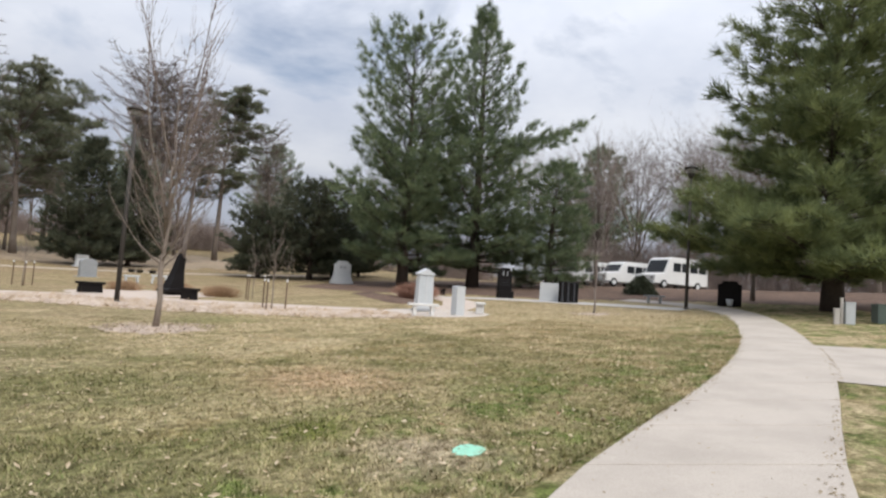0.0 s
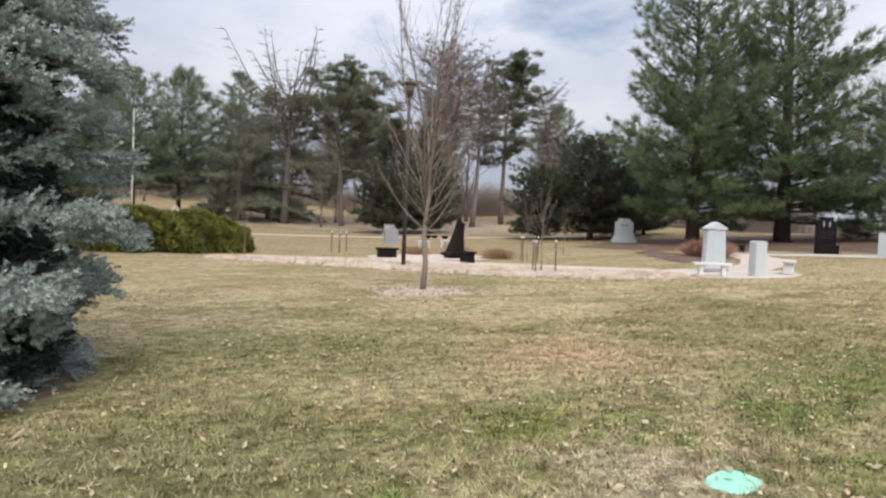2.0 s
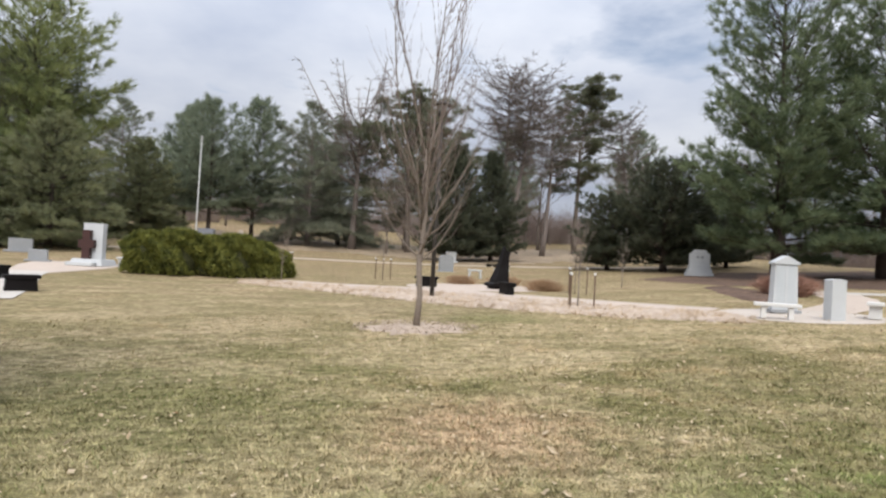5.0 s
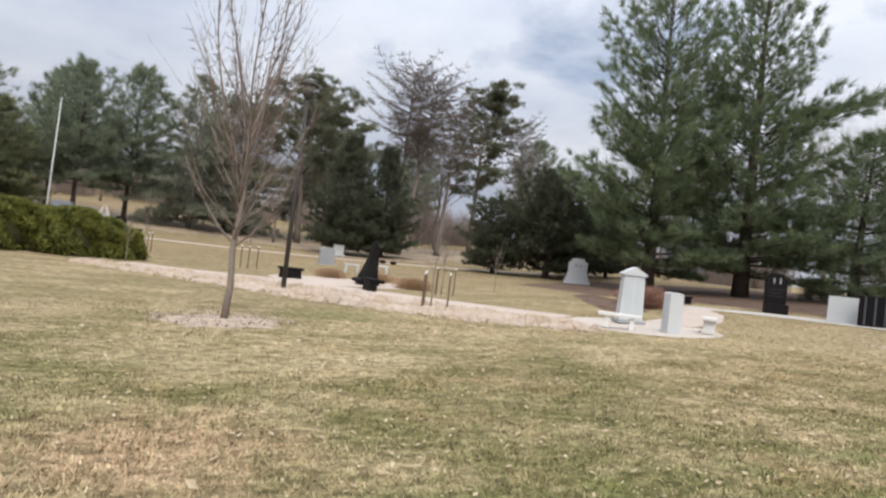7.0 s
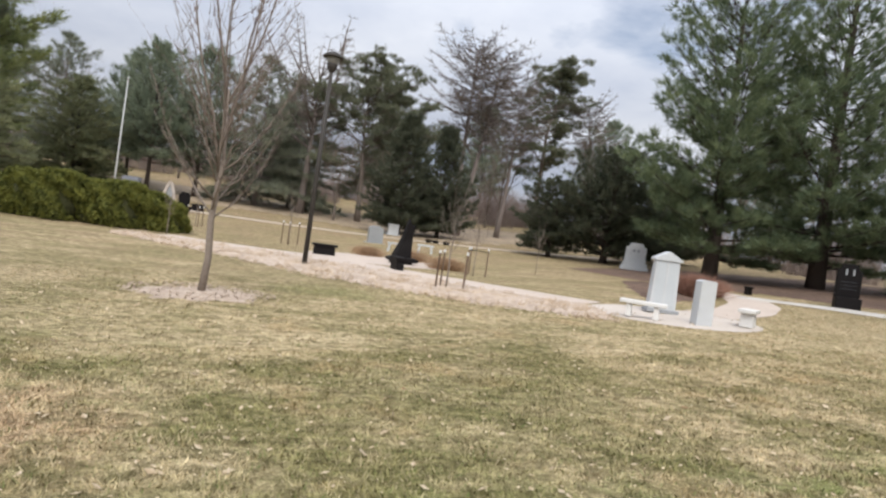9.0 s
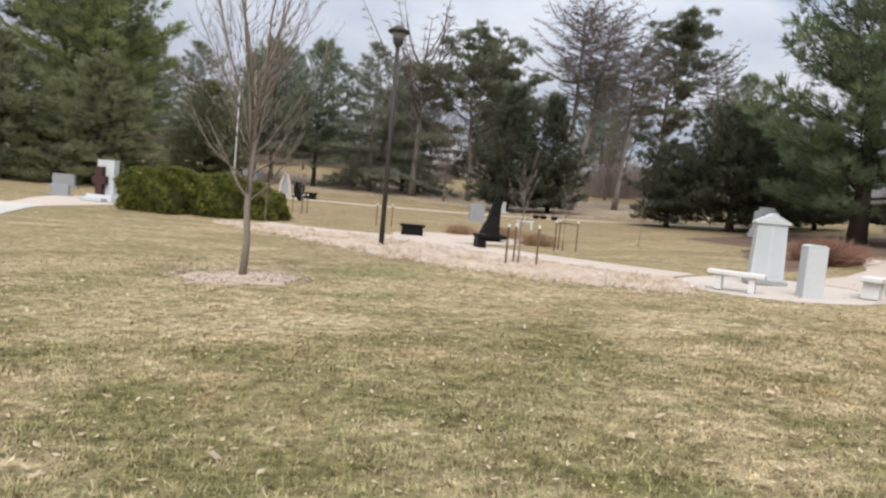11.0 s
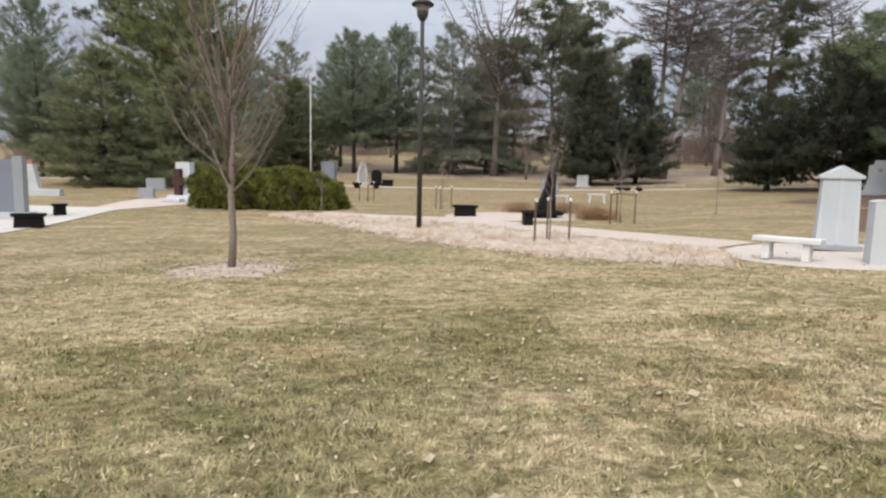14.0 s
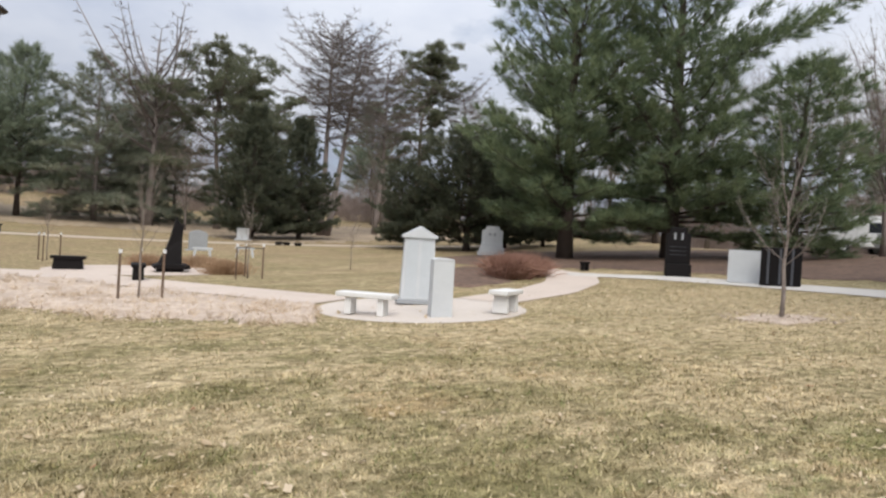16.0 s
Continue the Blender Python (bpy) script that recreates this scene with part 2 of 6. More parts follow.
def leafy(name, dark, light, tip=None, rough=0.7, through_leaf=0.38, patch=0.8, own=1.0):
    """Foliage: each tuft its own tone."""
    n = Nodes(name, rough, 0, 0.2)
    r = n.pos.outputs["Random Per Island"]
    big = n.noise(patch, 3, 0.6)
    tone = n.mix(own, n.ramp(big, (0.3, (0, 0, 0)), (0.7, (1, 1, 1))), r)
    c = n.mix(tone, dark, light)
    c = n.mix(n.ramp(big, (0.35, (0, 0, 0)), (0.7, (0.6, 0.6, 0.6))), c, tip or light)
    # thin leaves let some light through
    glow = n.add("ShaderNodeBsdfTranslucent")
    n.link(c, glow.inputs["Color"])
    both = n.add("ShaderNodeMixShader")
    both.inputs[0].default_value = through_leaf
    n.link(n.bsdf.outputs[0], both.inputs[1]); n.link(glow.outputs[0], both.inputs[2])
    n.link(both.outputs[0], n.t.nodes["Material Output"].inputs["Surface"])
    return n.done(c)


M = {}
M["turf"] = turf_material()
M["blades"] = blade_material()
M["concrete"] = speckled("worn_concrete", (0.375, 0.33, 0.283), (0.475, 0.424, 0.37), 70, 0.9, 0.9, stain=0.45)
M["concrete_pale"] = speckled("pale_concrete", (0.44, 0.41, 0.37), (0.54, 0.505, 0.465), 70, 0.9, 0.6)
M["path"] = speckled("pinkish_concrete", (0.42, 0.345, 0.29), (0.53, 0.45, 0.385), 30, 0.9, 0.8)
M["plaza"] = speckled("pale_pink_concrete", (0.44, 0.385, 0.335), (0.54, 0.48, 0.425), 60, 0.9, 0.7)
M["far_path"] = speckled("dusty_path", (0.36, 0.295, 0.235), (0.47, 0.395, 0.32), 20, 0.95, 0.5)
M["mulch"] = speckled("faded_mulch", (0.335, 0.262, 0.205), (0.54, 0.445, 0.36), 6, 0.95, 0.9, 0.9, stain=0.5)
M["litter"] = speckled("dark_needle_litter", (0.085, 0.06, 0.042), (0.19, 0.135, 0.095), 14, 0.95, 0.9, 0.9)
M["far_litter"] = speckled("faded_needle_litter", (0.20, 0.15, 0.105), (0.40, 0.315, 0.215), 3, 0.95, 0.25, 0.9, stain=0.6)
M["red_mulch"] = speckled("pine_straw_mulch", (0.078, 0.050, 0.037), (0.185, 0.120, 0.087), 5, 0.95, 0.5, 0.9, stain=0.5)
M["white_stone"] = speckled("white_granite", (0.43, 0.445, 0.455), (0.54, 0.555, 0.565), 120, 0.55, 1.3, 0.05)
M["white_panel"] = speckled("white_granite_panel", (0.40, 0.425, 0.44), (0.50, 0.525, 0.54), 120, 0.4, 1.3, 0.05)
M["bench_stone"] = speckled("pale_warm_granite", (0.55, 0.54, 0.52), (0.66, 0.65, 0.63), 100, 0.6, 1.3, 0.05)
M["gray_dark"] = speckled("mid_gray_granite", (0.22, 0.23, 0.24), (0.34, 0.35, 0.36), 90, 0.55, 1.3, 0.06)
M["gray_stone"] = speckled("gray_granite", (0.42, 0.435, 0.44), (0.58, 0.595, 0.60), 90, 0.55, 1.3, 0.06)
M["blue_stone"] = speckled("slate_gray_granite", (0.16, 0.17, 0.20), (0.24, 0.25, 0.29), 90, 0.4, 1.3, 0.04)
M["black_stone"] = speckled("polished_black_granite", (0.007, 0.006, 0.006), (0.014, 0.012, 0.012), 120, 0.55, 1.3, 0.02, spec=0.10)
M["slate_dark"] = speckled("dull_slate", (0.05, 0.052, 0.06), (0.085, 0.088, 0.10), 90, 0.5, 1.3, 0.04)
M["cross"] = speckled("dark_red_granite", (0.040, 0.020, 0.018), (0.075, 0.036, 0.033), 90, 0.4)
M["tan_stone"] = speckled("tan_stone", (0.42, 0.36, 0.31), (0.55, 0.49, 0.43), 60, 0.8)
M["brick_red"] = speckled("weathered_red_brick", (0.30, 0.13, 0.09), (0.42, 0.2, 0.15), 40, 0.9)
M["lamp_paint"] = speckled("weathered_dark_bronze_paint", (0.034, 0.030, 0.027), (0.062, 0.055, 0.049), 40, 0.6, 2, 0.03, 0.0, 0.25)
M["rust_metal"] = speckled("brown_steel_post", (0.10, 0.065, 0.045), (0.17, 0.115, 0.08), 50, 0.7, 3, 0.1)
M["white_paint"] = speckled("white_paint", (0.60, 0.60, 0.59), (0.68, 0.68, 0.67), 30, 0.45, 2, 0.02, stain=0.12)
M["pole_paint"] = speckled("weathered_white_pole", (0.40, 0.40, 0.40), (0.52, 0.52, 0.51), 30, 0.5, 2, 0.02)
M["lens"] = speckled("frosted_lamp_glass", (0.22, 0.22, 0.22), (0.32, 0.32, 0.31), 30, 0.3)
M["green_plastic"] = speckled("pale_green_plastic", (0.24, 0.56, 0.41), (0.35, 0.66, 0.51), 30, 0.6, 6, 0.1)
M["green_box"] = speckled("green_painted_steel", (0.09, 0.115, 0.10), (0.12, 0.15, 0.13), 30, 0.6)
M["rubber"] = speckled("black_rubber", (0.015, 0.015, 0.015), (0.03, 0.03, 0.03), 60, 0.9)
M["bark"] = speckled("gray_brown_bark", (0.115, 0.092, 0.078), (0.21, 0.175, 0.15), 25, 0.95, 1.5, 0.8)
M["pale_bark"] = speckled("pale_dead_bark", (0.145, 0.12, 0.108), (0.25, 0.21, 0.19), 20, 0.95, 1.5, 0.8)
M["young_bark"] = speckled("smooth_young_bark", (0.17, 0.135, 0.11), (0.27, 0.225, 0.19), 40, 0.85, 2.5, 0.4)
M["red_twig"] = speckled("reddish_twigs", (0.15, 0.108, 0.092), (0.24, 0.175, 0.155), 30, 0.85, 2.5, 0.3)
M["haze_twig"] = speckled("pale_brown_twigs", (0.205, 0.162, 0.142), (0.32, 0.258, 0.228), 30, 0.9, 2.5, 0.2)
M["dark_bark"] = speckled("dark_pine_bark", (0.045, 0.034, 0.028), (0.085, 0.066, 0.055), 20, 0.95, 1.5, 0.8)
M["pine"] = leafy("white_pine_needles", (0.066, 0.094, 0.056), (0.184, 0.238, 0.135), (0.262, 0.302, 0.155), patch=1.1, own=0.45)
# needles of the distant pines, lightened to put aerial haze into their colour
M["pine_far"] = leafy("hazed_green_pine_needles", (0.104, 0.132, 0.096), (0.255, 0.300, 0.210), (0.300, 0.330, 0.222), patch=1.3, own=0.45)
M["pine_warm"] = leafy("yellow_green_pine_needles", (0.058, 0.078, 0.038), (0.205, 0.250, 0.115), (0.320, 0.345, 0.145), patch=0.8, own=0.3)
M["pine_bright"] = leafy("bright_olive_pine_needles", (0.105, 0.135, 0.060), (0.285, 0.330, 0.150), (0.40, 0.415, 0.175), patch=1.0, own=0.45)
M["pine_olive"] = leafy("olive_gray_needles", (0.105, 0.122, 0.072), (0.255, 0.272, 0.152), (0.315, 0.318, 0.168), patch=1.0, own=0.45)
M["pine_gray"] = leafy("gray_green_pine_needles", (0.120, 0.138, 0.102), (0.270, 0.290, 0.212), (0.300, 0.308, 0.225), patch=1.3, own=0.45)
M["scots"] = leafy("dull_pine_needles", (0.078, 0.092, 0.058), (0.190, 0.202, 0.128), (0.215, 0.212, 0.140), patch=1.3, own=0.45)
M["juniper"] = leafy("dark_juniper", (0.042, 0.052, 0.036), (0.110, 0.122, 0.080), (0.135, 0.140, 0.090), patch=1.3, own=0.45)
M["spruce"] = leafy("blue_spruce_needles", (0.120, 0.148, 0.136), (0.44, 0.495, 0.470), (0.53, 0.585, 0.55), through_leaf=0.2, patch=5.0, own=0.25)
M["hedge"] = leafy("olive_hedge_leaves", (0.028, 0.037, 0.010), (0.185, 0.198, 0.046), (0.255, 0.25, 0.058), through_leaf=0.2, patch=3.0, own=0.35)
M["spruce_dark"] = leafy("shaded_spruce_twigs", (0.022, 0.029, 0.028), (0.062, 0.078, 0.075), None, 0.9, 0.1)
# inner body of the hedge; near-black colour stands in for shade between leaves
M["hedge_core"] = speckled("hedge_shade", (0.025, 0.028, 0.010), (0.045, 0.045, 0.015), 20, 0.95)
M["straw"] = leafy("dry_ornamental_grass", (0.286, 0.182, 0.110), (0.462, 0.319, 0.198))
M["straw_pale"] = leafy("bleached_dry_stems", (0.36, 0.27, 0.19), (0.62, 0.50, 0.37), rough=0.9, through_leaf=0.1)
M["red_shrub"] = leafy("bare_red_twig_shrub", (0.195, 0.111, 0.078), (0.416, 0.247, 0.182), (0.364, 0.208, 0.156))
M["leaf"] = leafy("fallen_leaves", (0.36, 0.25, 0.14), (0.66, 0.55, 0.40))
M["leaf_rust"] = leafy("rusty_leaves", (0.22, 0.10, 0.055), (0.36, 0.19, 0.11))
M["thatch"] = leafy("bleached_thatch", (0.42, 0.33, 0.20), (0.68, 0.57, 0.40), None, rough=0.9, through_leaf=0.1)
M["debris"] = leafy("dry_clippings", (0.13, 0.10, 0.06), (0.42, 0.34, 0.22))
M["chips"] = leafy("mulch_chips", (0.31, 0.235, 0.182), (0.55, 0.455, 0.37))
M["glass"] = speckled("dark_tinted_glass", (0.015, 0.017, 0.02), (0.022, 0.025, 0.028), 10, 0.3, spec=0.25)

# ---------- ground shape ----------
def G(x, y):
    """Height of the gently rolling ground."""
    x, y = np.clip(x, -13.0, 42.0), np.clip(y, -8.0, 104.0)
    return -0.4045 + 0.0287 * x - 0.0079 * y - 0.000624 * x * y + 0.000668 * y * y + 0.001047 * x * x


def g(x, y):
    return float(G(x, y))


# ---------- building helpers ----------
def mesh_from(name, verts, faces, smooth=False):
    me = bpy.data.meshes.new(name)
    me.from_pydata([tuple(v) for v in verts], [], [tuple(f) for f in faces])
    if smooth:
        me.polygons.foreach_set("use_smooth", [True] * len(me.polygons))
    me.update()
    return me


def soup(name, tris):
    """A mesh of loose triangles from an (n, 3, 3) array."""
    tris = np.asarray(tris, dtype=np.float32)
    n = len(tris)
    me = bpy.data.meshes.new(name)
    me.vertices.add(n * 3); me.loops.add(n * 3); me.polygons.add(n)
    me.vertices.foreach_set("co", tris.reshape(-1))
    me.loops.foreach_set("vertex_index", np.arange(n * 3, dtype=np.int32))
    me.polygons.foreach_set("loop_start", np.arange(0, n * 3, 3, dtype=np.int32))
    me.update(calc_edges=True)
    me.validate()
    return me


class Geo:
    """Collects simple solids into one mesh."""

    def __init__(self):
        self.v, self.f = [], []

    def put(self, verts, faces):
        k = len(self.v)
        self.v += [tuple(p) for p in verts]
        self.f += [tuple(i + k for i in q) for q in faces]
        return self

    def box(self, x0, x1, y0, y1, z0, z1, top=1.0):
        """A box; top scales its upper face about the middle."""
        cx, cy = (x0 + x1) / 2, (y0 + y1) / 2
        s = top
        v = [(x0, y0, z0), (x1, y0, z0), (x1, y1, z0), (x0, y1, z0)]
        v += [(cx + (x - cx) * s, cy + (y - cy) * s, z1) for x, y, _ in v]
        return self.put(v, [(3, 2, 1, 0), (4, 5, 6, 7), (0, 1, 5, 4), (1, 2, 6, 5), (2, 3, 7, 6), (3, 0, 4, 7)])

    def prism(self, outline, y0, y1):
        """A slab: an outline in x and z, between two y."""
        n = len(outline)
        v = [(x, y0, z) for x, z in outline] + [(x, y1, z) for x, z in outline]
        f = [tuple(range(n)), tuple(range(2 * n - 1, n - 1, -1))]
        f += [(i + n, (i + 1) % n + n, (i + 1) % n, i) for i in range(n)]
        return self.put(v, f)

    def lathe(self, profile, sides=16):
        """A turned body: (radius, z) from the bottom up."""
        v, f = [], []
        for r, z in profile:
            v += [(r * math.cos(2 * math.pi * i / sides), r * math.sin(2 * math.pi * i / sides), z) for i in range(sides)]
        for k in range(len(profile) - 1):
            for i in range(sides):
                j = (i + 1) % sides
                f.append((k * sides + i, k * sides + j, (k + 1) * sides + j, (k + 1) * sides + i))
        f.append(tuple(range(sides - 1, -1, -1)))
        f.append(tuple(range((len(profile) - 1) * sides, len(profile) * sides)))
        return self.put(v, f)

    def tube(self, pts, radii, sides=6):
        pts = [Vector(p) for p in pts]
        v, f = [], []
        up = Vector((0.31, 0.17, 0.93))
        for i, p in enumerate(pts):
            d = (pts[min(i + 1, len(pts) - 1)] - pts[max(i - 1, 0)]).normalized()
            a = d.cross(up)
            a = a.normalized() if a.length > 1e-4 else Vector((1, 0, 0))
            b = d.cross(a)
            for s in range(sides):
                w = 2 * math.pi * s / sides
                v.append(p + (a * math.cos(w) + b * math.sin(w)) * radii[i])
        for k in range(len(pts) - 1):
            for s in range(sides):
                j = (s + 1) % sides
                f.append((k * sides + s, k * sides + j, (k + 1) * sides + j, (k + 1) * sides + s))
        f.append(tuple(range(sides - 1, -1, -1)))
        f.append(tuple(range((len(pts) - 1) * sides, len(pts) * sides)))
        return self.put(v, f)

    def mesh(self, name, bevel=0.0, smooth=False):
        me = mesh_from(name, self.v, self.f, smooth)
        bm = bmesh.new()
        bm.from_mesh(me)
        bmesh.ops.recalc_face_normals(bm, faces=bm.faces)
        if bevel:
            sharp = [e for e in bm.edges if len(e.link_faces) == 2 and e.calc_face_angle(0) > 0.5]
            bmesh.ops.bevel(bm, geom=sharp, offset=bevel, segments=2, affect="EDGES", profile=0.6)
        bm.to_mesh(me)
        bm.free()
        return me


def part(name, me, material, parent=None, label="", m=None):
    ob = new(name, me)
    if not me.materials:
        me.materials.append(material)
    if parent:
        ob.parent = parent
    if m is not None:
        ob.matrix_basis = m
    if label:
        ob["label"] = label
    return ob


def thing(name, x, y, rz, label, category, group="", dz=0.0, z=None):
    ob = new(name)
    ob.empty_display_size = 0.2
    ob.matrix_basis = pose(x, y, (g(x, y) if z is None else z) + dz, 0, 0, rz)
    return tagged(ob, label, category, group)


# ---------- trees ----------
def unit(a):
    return a / np.maximum(np.linalg.norm(a, axis=-1, keepdims=True), 1e-6)


def tufts(rng, centres, dirs, length, width, blades, spread):
    """Needle tufts: thin triangles that fan out from each centre about its direction."""
    n = len(centres)
    d = dirs[:, None, :] + rng.normal(0, spread, (n, blades, 3))
    d = unit(d)
    side = unit(np.cross(d, rng.normal(0, 1, (n, blades, 3))))
    ln = length * rng.uniform(0.6, 1.25, (n, blades, 1))
    a = centres[:, None, :] + rng.normal(0, length * 0.12, (n, blades, 3))
    tri = np.stack([a - side * width / 2, a + side * width / 2, a + d * ln], axis=2)
    return tri.reshape(-1, 3, 3)


def brush_needles(rng, centres, dirs, length, width, blades):
    """Bottle-brush shoots: short needles set all round each shoot's length."""
    n = len(centres)
    d = unit(dirs + rng.normal(0, 0.3, dirs.shape))[:, None, :]
    t = rng.uniform(0, 1, (n, blades, 1))
    base = centres[:, None, :] + d * t * length
    radial = unit(np.cross(np.broadcast_to(d, (n, blades, 3)), rng.normal(0, 1, (n, blades, 3))))
    aim = unit(radial + d * 0.75)
    side = unit(np.cross(aim, rng.normal(0, 1, (n, blades, 3)))) * width / 2
    ln = 0.044 * rng.uniform(0.7, 1.2, (n, blades, 1)) * (1.15 - 0.5 * t)
    return np.stack([base - side, base + side, base + aim * ln], axis=2).reshape(-1, 3, 3)


def spruce_tree(seed, H, R, whorls, per, label):
    """A blue spruce: thick drooping boughs packed with short bottle-brush shoots."""
    rng = np.random.default_rng(seed)
    root = thing("blue_spruce", 0, 0, 0, label, "spruce tree", z=0.0)
    wood = Geo().tube([(0, 0, -0.1), (0.02, 0, H * 0.5), (0, 0, H)], [0.17, 0.1, 0.01], 8)
    cs, ds = [], []
    for w in range(whorls):
        k = (w + rng.uniform(0, 0.5)) / whorls
        z = 0.22 + (H - 0.3) * k
        reach = R * (1 - k) ** 0.55 * (0.8 + 0.2 * min(1, k / 0.1))
        for b in range(per):
            a = 2 * math.pi * (b + rng.uniform(-0.3, 0.3)) / per + w * 2.4
            L = reach * rng.uniform(0.86, 1.08)
            ca, sa = math.cos(a), math.sin(a)
            lift = rng.uniform(0.0, 0.14)
            wood.tube([(0, 0, z), (ca * L * 0.5, sa * L * 0.5, z + L * 0.02), (ca * L * 0.85, sa * L * 0.85, z - L * (0.06 - lift * 0.5))], [0.018, 0.010, 0.004], 4)
            groups = int((30 if z < 1.7 else 22 if z < 5.2 else 6) * L)
            n = groups * 5
            s = np.clip(np.repeat(rng.uniform(0.18, 1.0, groups) ** 0.8, 5) + rng.normal(0, 0.022, n), 0.1, 1.0)
            fan = 0.36 * L * np.sin(np.clip(s * 1.05, 0, 1) * math.pi) ** 0.7 + 0.06
            off = np.repeat(rng.uniform(-1, 1, groups), 5) * fan + rng.normal(0, 0.04, n)
            zz = z + L * (lift * s - 0.17 * s * s) - np.abs(off) * 0.22 + np.repeat(rng.normal(0, 0.05, groups), 5) + rng.normal(0, 0.02, n)
            cs.append(np.stack([ca * L * s - sa * off, sa * L * s + ca * off, zz], 1))
            sg = off / (fan + 1e-4)
            ds.append(np.stack([ca - sa * sg * 0.8, sa + ca * sg * 0.8, np.full(n, 0.22)], 1))
    cs, ds = np.concatenate(cs), unit(np.concatenate(ds))
    keep = cs[:, 2] > 0.06
    part("trunk", wood.mesh("trunk", smooth=True), M["dark_bark"], root)
    part("crown", soup("crown", brush_needles(rng, cs[keep], ds[keep], 0.23, 0.017, 40)), M["spruce"], root)
    # the dense twigs inside, with the crown's inner shade put into their dark colour
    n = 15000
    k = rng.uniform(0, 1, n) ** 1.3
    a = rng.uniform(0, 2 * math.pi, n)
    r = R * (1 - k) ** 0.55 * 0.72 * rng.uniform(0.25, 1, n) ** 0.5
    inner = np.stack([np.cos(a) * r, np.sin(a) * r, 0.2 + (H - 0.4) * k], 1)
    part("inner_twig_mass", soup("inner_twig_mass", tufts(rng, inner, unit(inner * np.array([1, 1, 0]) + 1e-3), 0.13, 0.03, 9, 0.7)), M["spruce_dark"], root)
    return root


def branch_out(rng, wood, twigs, p, d, length, r, level, levels, split, bend, sides):
    """One limb of a bare tree with its side limbs."""
    n = 5 if level < 2 else 3
    pts, rad = [p.copy()], [r]
    q, dirn = p.copy(), d.copy()
    for i in range(n):
        dirn = unit(dirn + rng.normal(0, bend, 3) + np.array([0, 0, 0.05 * (1 if level else 0)]))
        q = q + dirn * length / n
        pts.append(q.copy()); rad.append(r * (1 - 0.75 * (i + 1) / n))
    if level >= levels:
        twigs.append((pts[0], pts[-1], rad[0]))
        for _ in range(2):
            j = rng.integers(1, n + 1)
            e = pts[j] + unit(dirn + rng.normal(0, 0.5, 3)) * length * 0.5
            twigs.append((pts[j], e, rad[0] * 0.7))
        return
    wood.tube(pts, [max(x, 0.004) for x in rad], sides if level == 0 else (5 if level == 1 else 3))
    for s in range(split):
        k = rng.uniform(0.3 if level else 0.4, 1.0)
        i = min(n - 1, int(k * n))
        f = k * n - i
        at_ = pts[i] * (1 - f) + pts[i + 1] * f
        side = unit(rng.normal(0, 1, 3) - dirn * 0.2)
        nd = unit(dirn * 0.95 + side * rng.uniform(0.45, 0.85))
        branch_out(rng, wood, twigs, at_, nd, length * rng.uniform(0.45, 0.72), max(0.004, r * 0.5 * (1 - 0.5 * k)), level + 1, levels, split, bend, sides)


def twig_soup(twigs, rng, fat=1.0):
    a = np.array([t[0] for t in twigs]); b = np.array([t[1] for t in twigs])
    r = np.maximum(np.array([t[2] for t in twigs]) * fat, 0.003)[:, None]
    d = unit(b - a)
    s1 = unit(np.cross(d, rng.normal(0, 1, d.shape)))
    s2 = np.cross(d, s1)
    return np.concatenate([np.stack([a - s1 * r, a + s1 * r, b], 1), np.stack([a - s2 * r, a + s2 * r, b], 1)])


def bare_tree(name, seed, H, fork, trunk_r, limbs, spread, levels=3, split=5, bark="bark", twig="red_twig", bend=0.12, label="", category="tree", leader=True, fat=1.0, neck=1.0, reach=1.0, low=1.1):
    """A leafless tree: trunk up to the fork, rising limbs, branches and twigs."""
    rng = np.random.default_rng(seed)
    root = thing(name, 0, 0, 0, label, category, z=0.0)
    wood, twigs = Geo(), []
    top = H * 0.9 if leader else fork * 1.15
    n = 9
    pts = [np.array([rng.normal(0, 0.012 * H * k), rng.normal(0, 0.012 * H * k), -0.1 + top * k]) for k in np.linspace(0, 1, n)]
    rad = [max(0.008, trunk_r * (1.15 if k == 0 else 1.0) * (1 - (0.9 if leader else 0.3) * k) * (neck if k * top > fork else 1.0)) for k in np.linspace(0, 1, n)]
    wood.tube(pts, rad, 8)
    for i in range(limbs):
        k = (i + 0.5) / limbs
        z = fork + (top - fork) * (k ** low) * (0.95 if leader else 1)
        j = min(n - 2, int(z / top * (n - 1)))
        f = z / top * (n - 1) - j
        p = pts[j] * (1 - f) + pts[j + 1] * f
        a = i * 2.4 + rng.uniform(-0.4, 0.4)
        tilt = spread * rng.uniform(0.75, 1.2) * (1.15 - 0.5 * k if spread < 0.8 else 1.0)
        d = unit(np.array([math.cos(a) * math.sin(tilt), math.sin(a) * math.sin(tilt), math.cos(tilt)]))
        L = (H - z) * rng.uniform(0.55, 0.85) if spread < 0.8 else H * 0.3 * (1 - 0.6 * k) * rng.uniform(0.7, 1.2)
        branch_out(rng, wood, twigs, p, d, max(L, 0.5) * reach, max(0.010, rad[j] * (0.5 if trunk_r > 0.1 else 0.42)), 1, levels, split, bend, 6)
    part("trunk", wood.mesh("trunk", smooth=True), M[bark], root)
    part("twig_crown", soup("twig_crown", twig_soup(twigs, rng, fat)), M[twig], root)
    return root


